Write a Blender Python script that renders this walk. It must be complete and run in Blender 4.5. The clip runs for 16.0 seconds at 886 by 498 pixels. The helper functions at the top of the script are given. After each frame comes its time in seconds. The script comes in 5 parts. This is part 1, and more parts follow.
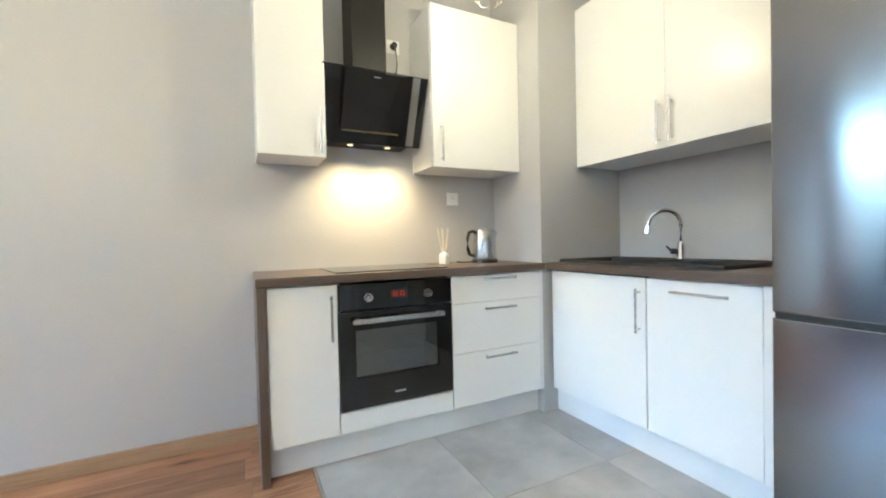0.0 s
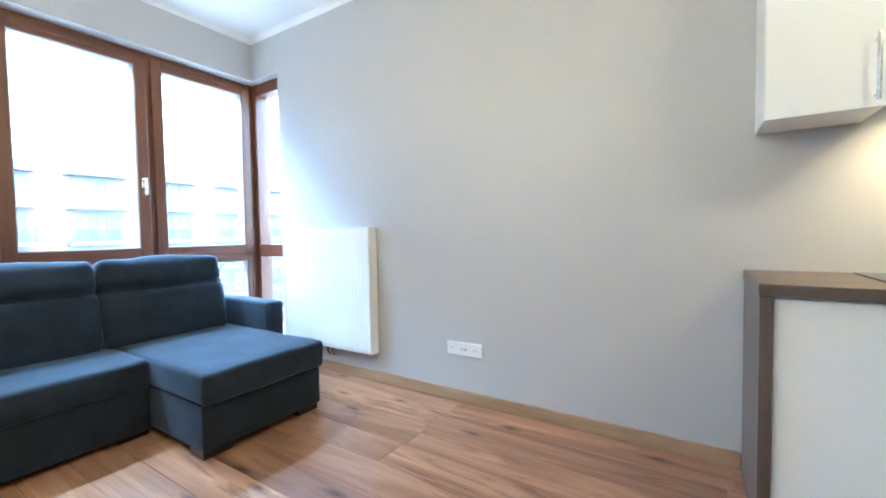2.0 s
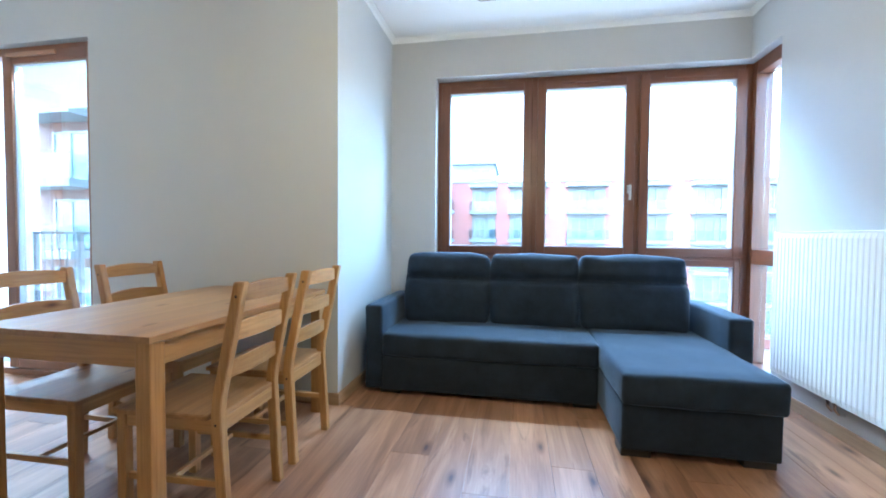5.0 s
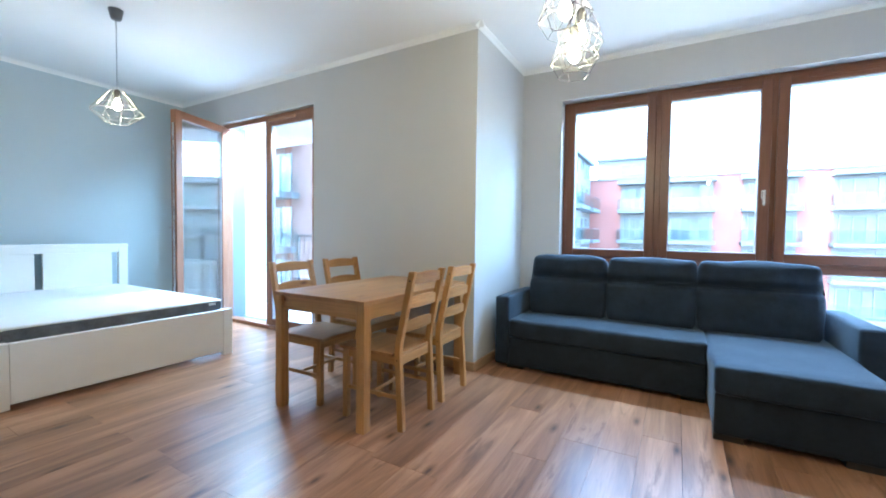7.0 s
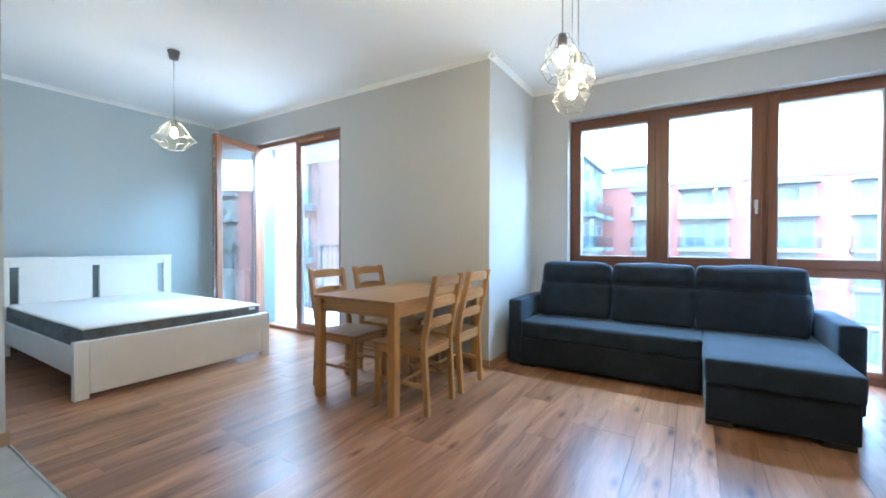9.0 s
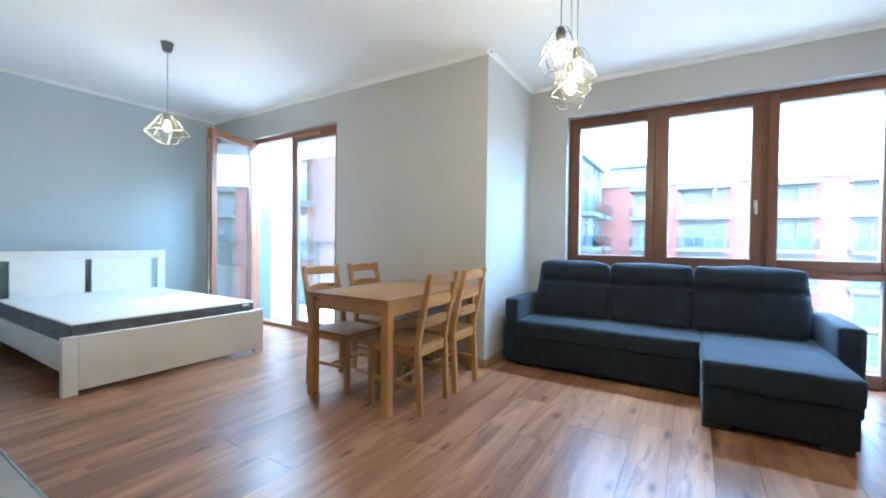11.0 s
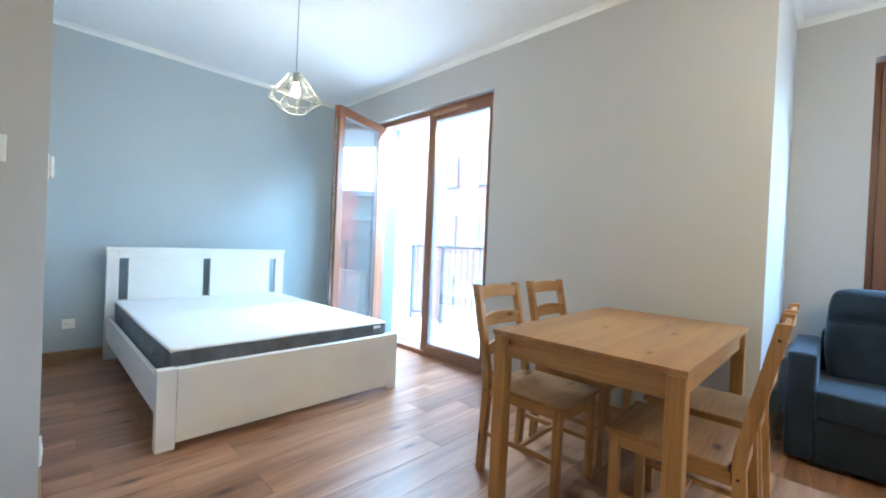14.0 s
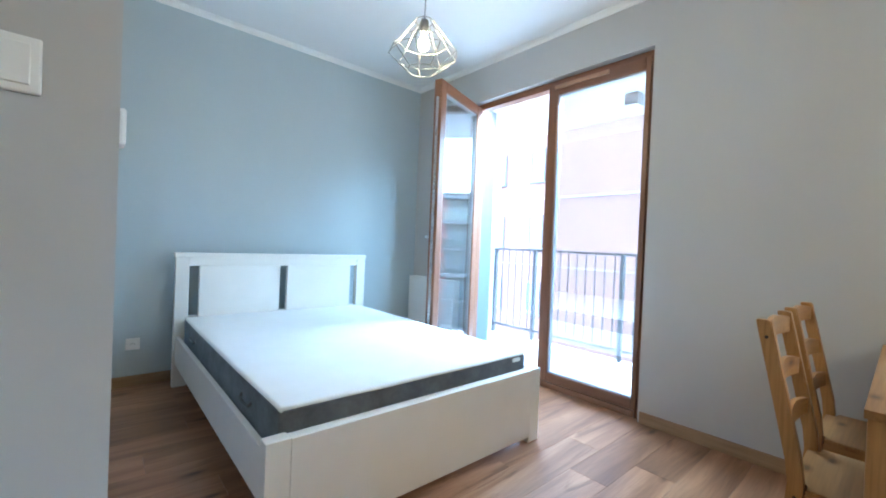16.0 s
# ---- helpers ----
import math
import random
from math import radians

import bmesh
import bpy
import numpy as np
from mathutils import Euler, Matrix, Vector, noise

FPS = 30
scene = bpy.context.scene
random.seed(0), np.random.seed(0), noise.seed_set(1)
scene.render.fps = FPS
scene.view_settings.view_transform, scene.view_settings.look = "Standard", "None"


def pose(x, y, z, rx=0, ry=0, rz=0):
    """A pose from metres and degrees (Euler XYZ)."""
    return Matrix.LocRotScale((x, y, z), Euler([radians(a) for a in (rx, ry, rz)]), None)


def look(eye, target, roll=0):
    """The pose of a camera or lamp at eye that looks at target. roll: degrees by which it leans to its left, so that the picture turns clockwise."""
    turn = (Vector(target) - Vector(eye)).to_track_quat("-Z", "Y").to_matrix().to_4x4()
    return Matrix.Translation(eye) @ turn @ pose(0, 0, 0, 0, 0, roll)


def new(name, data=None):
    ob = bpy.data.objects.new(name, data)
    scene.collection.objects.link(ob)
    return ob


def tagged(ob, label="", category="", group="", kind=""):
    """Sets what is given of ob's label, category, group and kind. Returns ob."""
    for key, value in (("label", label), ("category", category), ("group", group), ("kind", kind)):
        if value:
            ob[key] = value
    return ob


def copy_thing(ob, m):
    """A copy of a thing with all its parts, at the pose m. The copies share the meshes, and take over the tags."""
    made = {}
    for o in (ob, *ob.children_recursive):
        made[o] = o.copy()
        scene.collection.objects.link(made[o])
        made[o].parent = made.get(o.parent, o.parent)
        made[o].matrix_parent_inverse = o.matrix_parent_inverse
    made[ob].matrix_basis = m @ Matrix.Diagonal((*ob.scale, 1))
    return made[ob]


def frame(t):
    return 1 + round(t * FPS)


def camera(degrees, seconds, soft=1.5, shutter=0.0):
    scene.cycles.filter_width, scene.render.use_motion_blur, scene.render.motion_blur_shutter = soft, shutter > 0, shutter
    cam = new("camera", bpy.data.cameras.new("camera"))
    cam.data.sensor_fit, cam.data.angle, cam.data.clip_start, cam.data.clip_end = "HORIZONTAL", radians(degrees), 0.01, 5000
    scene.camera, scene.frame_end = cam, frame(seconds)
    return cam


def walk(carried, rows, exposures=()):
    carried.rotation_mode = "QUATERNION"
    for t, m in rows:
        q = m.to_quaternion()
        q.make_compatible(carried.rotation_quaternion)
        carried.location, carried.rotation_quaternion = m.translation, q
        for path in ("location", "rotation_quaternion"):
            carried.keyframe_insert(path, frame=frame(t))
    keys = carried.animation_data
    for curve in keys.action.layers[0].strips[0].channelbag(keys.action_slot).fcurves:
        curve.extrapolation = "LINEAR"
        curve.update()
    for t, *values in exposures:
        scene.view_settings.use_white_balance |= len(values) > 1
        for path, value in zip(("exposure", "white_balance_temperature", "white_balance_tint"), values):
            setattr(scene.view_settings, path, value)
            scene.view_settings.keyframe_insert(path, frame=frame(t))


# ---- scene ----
cam = camera(95.4, 16.0, soft=1.9)
PATH = [
    (0, (0.124, 0.22, 1.025), (1.01, 2.013, 0.986), -1.3),
    (0.5, (0.165, 0.224, 1.041), (0.547, 2.186, 0.988), -0.2),
    (1, (0.145, 0.26, 1.028), (0.004, 2.255, 0.984), -0.1),
    (1.5, (0.052, 0.33, 1.072), (-0.605, 2.217, 0.997), -0.2),
    (2, (-0.008, 0.405, 1.068), (-1.075, 2.094, 0.986), -0.9),
    (2.5, (-0.044, 0.506, 1.067), (-1.488, 1.887, 0.982), -1.1),
    (3, (-0.1, 0.61, 1.058), (-1.787, 1.676, 0.976), -0.8),
    (3.5, (-0.169, 0.7, 1.057), (-2.043, 1.397, 0.991), -1.0),
    (4, (-0.176, 0.741, 1.061), (-2.158, 1.004, 1.023), -0.5),
    (4.5, (-0.075, 0.793, 1.07), (-2.072, 0.685, 1.023), 0.3),
    (5, (0.09, 0.851, 1.069), (-1.877, 0.495, 1.005), 0.5),
    (5.2, (0.164, 0.875, 1.059), (-1.783, 0.423, 0.988), 0.5),
    (7.5, (0.774, 1.227, 1.12), (-0.924, 0.171, 1.069), 0.8),
    (8, (0.864, 1.26, 1.116), (-0.826, 0.191, 1.087), 0.7),
    (8.5, (0.958, 1.295, 1.112), (-0.74, 0.24, 1.073), -0.3),
    (8.7, (0.989, 1.305, 1.11), (-0.706, 0.244, 1.082), -0.0),
    (11, (0.941, 1.303, 1.108), (-0.759, 0.249, 1.072), 0.7),
    (11.5, (0.817, 1.243, 1.153), (-0.736, -0.016, 1.099), 2.1),
    (12, (0.738, 1.052, 1.135), (-0.754, -0.279, 1.087), 1.8),
    (12.5, (0.676, 0.773, 1.118), (-0.799, -0.577, 1.061), 1.2),
    (13, (0.611, 0.484, 1.11), (-0.842, -0.89, 1.076), 1.3),
    (13.5, (0.515, 0.258, 1.1), (-0.946, -1.107, 1.12), 1.9),
    (14, (0.43, 0.025, 1.098), (-1.0, -1.373, 1.077), 2.5),
    (14.5, (0.403, -0.276, 1.117), (-0.999, -1.702, 1.12), 2.4),
    (15, (0.385, -0.538, 1.091), (-1.032, -1.949, 1.107), 2.0),
    (15.5, (0.393, -0.749, 1.088), (-0.977, -2.205, 1.067), 2.5),
    (16, (0.425, -0.983, 1.096), (-0.887, -2.493, 1.073), 2.4),
]
walk(cam, [(t, look(eye, target, roll)) for t, eye, target, roll in PATH],
     [(0.0, 5.70, 5400, -2), (1.0, 5.73, 5200, -2), (2.5, 5.5, 5000, -2), (5.0, 5.32, 4980, -2), (8.5, 5.22, 5170, -2), (11.5, 5.24, 5210, -2),
      (13.5, 5.40, 5200, -2), (14.5, 5.43, 5190, -2), (16.0, 5.16, 5170, -2)])

# ---- daylight: bright overcast ----
world = bpy.data.worlds.new("overcast_sky")
scene.world = world
world.use_nodes = True
wn = world.node_tree
sky = wn.nodes.new("ShaderNodeTexSky")
sky.sky_type = "NISHITA"
sky.sun_disc = False
sky.sun_elevation, sky.sun_rotation = radians(66), radians(170)
sky.air_density, sky.dust_density, sky.ozone_density = 1.0, 3.0, 0.6
wn.links.new(sky.outputs[0], wn.nodes["Background"].inputs[0])
wn.nodes["Background"].inputs[1].default_value = 0.145
sun = new("sun", bpy.data.lights.new("sun", "SUN"))
sun.data.energy, sun.data.angle, sun.data.color = 0.5, radians(15), (1.0, 0.96, 0.9)
sun.matrix_world = look((1, -6, 14), (0, 0, 0))


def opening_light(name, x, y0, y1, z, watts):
    """An added strip lamp, unseen under the head of an opening, standing in for skylight."""
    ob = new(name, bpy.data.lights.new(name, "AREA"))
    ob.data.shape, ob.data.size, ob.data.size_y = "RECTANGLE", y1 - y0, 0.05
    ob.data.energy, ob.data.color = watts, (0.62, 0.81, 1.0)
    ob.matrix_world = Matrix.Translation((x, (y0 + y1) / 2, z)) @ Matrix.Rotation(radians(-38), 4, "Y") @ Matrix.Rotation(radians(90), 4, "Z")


opening_light("window_sky_standin", -3.64, 0.25, 2.55, 2.405, 5.2)
opening_light("balcony_sky_standin", -2.425, -3.65, -2.15, 2.42, 11.0)


def hood_spot(x, y, z):
    ob = new("hood_spot_light", bpy.data.lights.new("hood_spot", "SPOT"))
    ob.data.energy, ob.data.color, ob.data.spot_size, ob.data.spot_blend = 0.52, (1.0, 0.64, 0.30), radians(135), 1.0
    ob.data.shadow_soft_size = 0.02
    ob.matrix_world = look((x, y, z), (x, y - 0.02, 0.9))


hood_spot(0.68, 2.425, 1.562)
hood_spot(0.90, 2.425, 1.562)

# ---- materials ----
def mat_base(name):
    m = bpy.data.materials.new(name)
    m.use_nodes = True
    nt = m.node_tree
    return m, nt, nt.nodes["Principled BSDF"]


def coords(nt, scale=(1, 1, 1), source="Object", shift=False):
    tc = nt.nodes.new("ShaderNodeTexCoord")
    mp = nt.nodes.new("ShaderNodeMapping")
    mp.inputs["Scale"].default_value = scale
    nt.links.new(tc.outputs[source], mp.inputs["Vector"])
    if shift:
        oi = nt.nodes.new("ShaderNodeObjectInfo")
        mul = nt.nodes.new("ShaderNodeVectorMath")
        mul.operation = "SCALE"
        comb = nt.nodes.new("ShaderNodeCombineXYZ")
        for k in range(3):
            nt.links.new(oi.outputs["Random"], comb.inputs[k])
        nt.links.new(comb.outputs[0], mul.inputs[0])
        mul.inputs["Scale"].default_value = 37.0
        nt.links.new(mul.outputs[0], mp.inputs["Location"])
    return mp.outputs["Vector"]


def noise_tex(nt, vec, scale, detail=4.0, rough=0.55, distort=0.0):
    n = nt.nodes.new("ShaderNodeTexNoise")
    n.inputs["Scale"].default_value = scale
    n.inputs["Detail"].default_value = detail
    n.inputs["Roughness"].default_value = rough
    n.inputs["Distortion"].default_value = distort
    nt.links.new(vec, n.inputs["Vector"])
    return n.outputs["Fac"]


def ramp(nt, fac, stops):
    r = nt.nodes.new("ShaderNodeValToRGB")
    e = r.color_ramp.elements
    while len(e) < len(stops):
        e.new(0.5)
    for k, (p, c) in enumerate(stops):
        e[k].position = p
        e[k].color = (*c, 1.0)
    nt.links.new(fac, r.inputs[0])
    return r.outputs[0]


def mix(nt, a, b, fac, mode="MIX"):
    n = nt.nodes.new("ShaderNodeMix")
    n.data_type, n.blend_type = "RGBA", mode
    for sock, val in ((n.inputs[0], fac), (n.inputs[6], a), (n.inputs[7], b)):
        if isinstance(val, (int, float)):
            sock.default_value = val
        elif isinstance(val, tuple):
            sock.default_value = (*val, 1.0)
        else:
            nt.links.new(val, sock)
    return n.outputs[2]


def bump(nt, bsdf, height, strength, dist=0.002):
    b = nt.nodes.new("ShaderNodeBump")
    b.inputs["Strength"].default_value = strength
    b.inputs["Distance"].default_value = dist
    nt.links.new(height, b.inputs["Height"])
    nt.links.new(b.outputs[0], bsdf.inputs["Normal"])


def surface(name, color, rough=0.5, metal=0.0, vary=0.06, scale=3.0, fine=120.0, relief=0.1, dist=0.001, spec=0.5, shift=False, coat=0.0):
    """A plain painted, moulded or cast surface: base colour with slow stains, fine grain and a slightly uneven gloss."""
    m, nt, b = mat_base(name)
    v = coords(nt, shift=shift)
    slow, quick = noise_tex(nt, v, scale, 5.0), noise_tex(nt, v, fine, 3.0)
    lo, hi = tuple(c * (1 - vary) for c in color), tuple(min(1, c * (1 + vary)) for c in color)
    nt.links.new(ramp(nt, slow, [(0.3, lo), (0.7, hi)]), b.inputs["Base Color"])
    mr = nt.nodes.new("ShaderNodeMapRange")
    mr.inputs["To Min"].default_value, mr.inputs["To Max"].default_value = max(0.02, rough - 0.06), min(1, rough + 0.06)
    nt.links.new(slow, mr.inputs["Value"])
    nt.links.new(mr.outputs[0], b.inputs["Roughness"])
    b.inputs["Metallic"].default_value = metal
    b.inputs["Specular IOR Level"].default_value = spec
    b.inputs["Coat Weight"].default_value = coat
    if relief:
        bump(nt, b, quick, relief, dist)
    return m


def wood(name, dark, mid, light, axis=0, rough=0.45, fine=1.0, shift=True, knots=True, relief=0.15, streaks=False, flat=False):
    """Wood with grain along one axis, darker streaks and a few knots."""
    m, nt, b = mat_base(name)
    sc = [14.0 * fine] * 3
    sc[axis] = 0.9 * fine
    v = coords(nt, tuple(sc), shift=shift)
    sc2 = [5.0 * fine] * 3
    sc2[axis] = 0.55 * fine
    v2 = coords(nt, tuple(sc2), shift=shift)
    sc3 = [120.0] * 3
    sc3[axis] = 4.0
    v3 = coords(nt, tuple(sc3), shift=shift)
    grain = noise_tex(nt, v, 1.6, 6.0, 0.6, 0.8)
    broad = noise_tex(nt, v2, 1.2, 4.0, 0.5, 0.6)
    pore = noise_tex(nt, v3, 1.0, 2.0)
    col = ramp(nt, grain, [(0.30, dark), (0.5, mid), (0.72, light)])
    col = mix(nt, col, ramp(nt, broad, [(0.35, dark), (0.62, light)]), 0.38)
    col = mix(nt, col, ramp(nt, pore, [(0.35, (0.55, 0.5, 0.45)), (0.55, (1, 1, 1))]), 0.35, "MULTIPLY")
    if streaks:
        sc4 = [17.0] * 3
        sc4[axis] = 1.3
        st = noise_tex(nt, coords(nt, tuple(sc4), shift=shift), 1.0, 3.0, 0.6, 1.2)
        col = mix(nt, col, ramp(nt, st, [(0.28, (0.36, 0.27, 0.22)), (0.42, (1, 1, 1))]), 0.6, "MULTIPLY")
    if knots:
        vk = coords(nt, tuple(3.2 if k == axis else 7.0 for k in range(3)), shift=shift)
        vo = nt.nodes.new("ShaderNodeTexVoronoi")
        vo.inputs["Scale"].default_value = 0.9
        vo.voronoi_dimensions = "2D" if flat else "3D"
        nt.links.new(vk, vo.inputs["Vector"])
        kn = ramp(nt, vo.outputs["Distance"], [(0.03, (0.16, 0.08, 0.045)), (0.065, (0.55, 0.42, 0.32)), (0.13, (1, 1, 1))])
        if flat:
            pick = nt.nodes.new("ShaderNodeSeparateColor")
            nt.links.new(vo.outputs["Color"], pick.inputs[0])
            some = nt.nodes.new("ShaderNodeMath")
            some.operation = "GREATER_THAN"
            some.inputs[1].default_value = 0.36
            nt.links.new(pick.outputs[0], some.inputs[0])
            kn = mix(nt, (1.0, 1.0, 1.0), kn, some.outputs[0])
        col = mix(nt, col, kn, 0.9, "MULTIPLY")
    if shift:
        oi = nt.nodes.new("ShaderNodeObjectInfo")
        tone = ramp(nt, oi.outputs["Random"], [(0.0, (0.80, 0.78, 0.76)), (0.5, (1, 1, 1)), (1.0, (1.14, 1.12, 1.10))])
        col = mix(nt, col, tone, 1.0, "MULTIPLY")
    nt.links.new(col, b.inputs["Base Color"])
    mr = nt.nodes.new("ShaderNodeMapRange")
    mr.inputs["To Min"].default_value, mr.inputs["To Max"].default_value = rough - 0.08, rough + 0.1
    nt.links.new(grain, mr.inputs["Value"])
    nt.links.new(mr.outputs[0], b.inputs["Roughness"])
    bump(nt, b, grain, relief, 0.001)
    return m


def plank_wood(name):
    """Rustic brown oak decor: soft long figure, sparse dark smudges along the grain and scattered knots."""
    m, nt, b = mat_base(name)
    figure = noise_tex(nt, coords(nt, (0.9, 8.0, 1.0), shift=True), 1.0, 5.0, 0.55, 1.0)
    smudge = noise_tex(nt, coords(nt, (0.95, 6.5, 1.0), shift=True), 1.0, 5.0, 0.6, 2.0)
    fine_g = noise_tex(nt, coords(nt, (5.0, 150.0, 1.0), shift=True), 1.0, 3.0)
    col = ramp(nt, figure, [(0.30, (0.188, 0.085, 0.041)), (0.5, (0.330, 0.165, 0.086)), (0.70, (0.465, 0.258, 0.144))])
    col = mix(nt, col, ramp(nt, fine_g, [(0.3, (0.80, 0.78, 0.76)), (0.6, (1.04, 1.04, 1.04))]), 0.7, "MULTIPLY")
    col = mix(nt, col, ramp(nt, smudge, [(0.58, (1, 1, 1)), (0.67, (0.46, 0.38, 0.33)), (0.76, (0.22, 0.17, 0.14))]), 0.70, "MULTIPLY")
    vo = nt.nodes.new("ShaderNodeTexVoronoi")
    vo.inputs["Scale"].default_value = 1.0
    vo.voronoi_dimensions = "2D"
    nt.links.new(coords(nt, (1.5, 4.6, 1.0), shift=True), vo.inputs["Vector"])
    sep = nt.nodes.new("ShaderNodeSeparateColor")
    nt.links.new(vo.outputs["Color"], sep.inputs[0])
    few = nt.nodes.new("ShaderNodeMath")
    few.operation = "GREATER_THAN"
    few.inputs[1].default_value = 0.6
    nt.links.new(sep.outputs[0], few.inputs[0])
    knot = mix(nt, (1.0, 1.0, 1.0), ramp(nt, vo.outputs["Distance"], [(0.025, (0.16, 0.11, 0.09)), (0.055, (0.52, 0.44, 0.39)), (0.13, (1, 1, 1))]), few.outputs[0])
    col = mix(nt, col, knot, 0.9, "MULTIPLY")
    oi = nt.nodes.new("ShaderNodeObjectInfo")
    col = mix(nt, col, ramp(nt, oi.outputs["Random"], [(0.0, (0.82, 0.80, 0.79)), (0.5, (1, 1, 1)), (1.0, (1.13, 1.12, 1.10))]), 1.0, "MULTIPLY")
    nt.links.new(col, b.inputs["Base Color"])
    mr = nt.nodes.new("ShaderNodeMapRange")
    mr.inputs["To Min"].default_value, mr.inputs["To Max"].default_value = 0.25, 0.40
    nt.links.new(figure, mr.inputs["Value"])
    nt.links.new(mr.outputs[0], b.inputs["Roughness"])
    bump(nt, b, fine_g, 0.10, 0.0005)
    return m


def glass(name, tint=(0.96, 0.98, 0.98), gloss=1.0):
    """Clear flat glass: straight through, with a gloss that grows towards grazing sight."""
    m, nt, b = mat_base(name)
    nt.nodes.remove(b)
    out = nt.nodes["Material Output"]
    tr, gl, lw = nt.nodes.new("ShaderNodeBsdfTransparent"), nt.nodes.new("ShaderNodeBsdfGlossy"), nt.nodes.new("ShaderNodeLayerWeight")
    tr.inputs[0].default_value = (*tint, 1)
    gl.inputs["Roughness"].default_value = 0.01
    lw.inputs["Blend"].default_value = 0.5
    pw, mul = nt.nodes.new("ShaderNodeMath"), nt.nodes.new("ShaderNodeMath")
    pw.operation, mul.operation, mul.use_clamp = "POWER", "MULTIPLY_ADD", True
    pw.inputs[1].default_value = 4.0
    mul.inputs[1].default_value, mul.inputs[2].default_value = min(0.9, 0.8 * gloss), 0.04 * gloss
    nt.links.new(lw.outputs["Facing"], pw.inputs[0])
    nt.links.new(pw.outputs[0], mul.inputs[0])
    ms = nt.nodes.new("ShaderNodeMixShader")
    nt.links.new(mul.outputs[0], ms.inputs[0])
    nt.links.new(tr.outputs[0], ms.inputs[1])
    nt.links.new(gl.outputs[0], ms.inputs[2])
    nt.links.new(ms.outputs[0], out.inputs[0])
    return m


def glow(name, color, strength):
    m, nt, b = mat_base(name)
    b.inputs["Base Color"].default_value = (*color, 1)
    b.inputs["Emission Color"].default_value = (*color, 1)
    b.inputs["Emission Strength"].default_value = strength
    return m


def brushed(name, color, rough, axis=2, relief=0.05, spread=0.05):
    m, nt, b = mat_base(name)
    sc = [260.0] * 3
    sc[axis] = 2.0
    g = noise_tex(nt, coords(nt, tuple(sc)), 1.0, 3.0)
    s = noise_tex(nt, coords(nt), 2.5, 4.0)
    nt.links.new(ramp(nt, s, [(0.3, tuple(c * 0.93 for c in color)), (0.7, color)]), b.inputs["Base Color"])
    b.inputs["Metallic"].default_value = 1.0
    mr = nt.nodes.new("ShaderNodeMapRange")
    mr.inputs["To Min"].default_value, mr.inputs["To Max"].default_value = rough - spread, rough + spread
    nt.links.new(g, mr.inputs["Value"])
    nt.links.new(mr.outputs[0], b.inputs["Roughness"])
    if relief:
        bump(nt, b, g, relief, 0.0002)
    return m


def fabric(name, color, weave=900.0):
    m, nt, b = mat_base(name)
    v = coords(nt)
    slow, mid_n, th = noise_tex(nt, v, 7.0, 6.0, 0.65), noise_tex(nt, v, 45.0, 4.0), noise_tex(nt, v, weave, 2.0)
    col = ramp(nt, slow, [(0.3, tuple(c * 0.62 for c in color)), (0.7, tuple(c * 1.45 for c in color))])
    col = mix(nt, col, ramp(nt, th, [(0.35, (0.6, 0.6, 0.6)), (0.65, (1.25, 1.25, 1.25))]), 0.6, "MULTIPLY")
    nt.links.new(col, b.inputs["Base Color"])
    b.inputs["Roughness"].default_value = 0.78
    b.inputs["Specular IOR Level"].default_value = 0.3
    b.inputs["Sheen Weight"].default_value = 0.28
    b.inputs["Sheen Roughness"].default_value = 0.4
    b.inputs["Sheen Tint"].default_value = (0.6, 0.75, 0.95, 1)
    bump(nt, b, mix(nt, mid_n, th, 0.4), 0.35, 0.003)
    return m


M_WALL = surface("grey_wall_paint", (0.50, 0.495, 0.485), 0.55, vary=0.025, scale=1.3, fine=260, relief=0.12, dist=0.0008)
# wall grey with the balcony door's blue daylight put into the colour
M_WALL_DAYTINT = surface("daylight_tinted_wall_paint", (0.455, 0.525, 0.560), 0.55, vary=0.025, scale=1.3, fine=260, relief=0.12, dist=0.0008)
M_CEIL = surface("white_ceiling_paint", (0.84, 0.84, 0.83), 0.8, vary=0.015, scale=1.0, fine=200, relief=0.1)
M_WHITEP = surface("white_trim_paint", (0.82, 0.82, 0.80), 0.45, vary=0.02)
M_GLOSSW = surface("white_lacquer_front", (0.84, 0.84, 0.81), 0.30, vary=0.012, scale=1.5, fine=30, relief=0.008)
M_CARC = surface("white_cabinet_board", (0.80, 0.80, 0.78), 0.4, vary=0.02)
M_PLINTH = surface("white_plinth", (0.78, 0.79, 0.78), 0.35, vary=0.03)
M_BED = surface("white_stained_wood", (0.81, 0.795, 0.75), 0.38, vary=0.02, scale=6.0, fine=160, relief=0.05)
M_COUNTER = wood("dark_laminate_worktop", (0.085, 0.062, 0.048), (0.125, 0.092, 0.072), (0.17, 0.13, 0.105), 0, 0.38, knots=False, shift=False)
M_COUNTERY = wood("dark_laminate_worktop_sink", (0.085, 0.062, 0.048), (0.125, 0.092, 0.072), (0.17, 0.13, 0.105), 1, 0.38, knots=False, shift=False)
M_COUNTERZ = wood("dark_laminate_end", (0.085, 0.062, 0.048), (0.125, 0.092, 0.072), (0.17, 0.13, 0.105), 2, 0.38, knots=False, shift=False)
M_BLACKG = surface("black_glass", (0.008, 0.008, 0.009), 0.05, vary=0.1, relief=0.0, spec=0.6)
M_BLACKM = surface("black_satin_metal", (0.014, 0.014, 0.014), 0.45, vary=0.1, relief=0.02, spec=0.3)
M_SINK = surface("graphite_composite", (0.035, 0.032, 0.032), 0.5, vary=0.15, fine=600, relief=0.2, dist=0.0005)
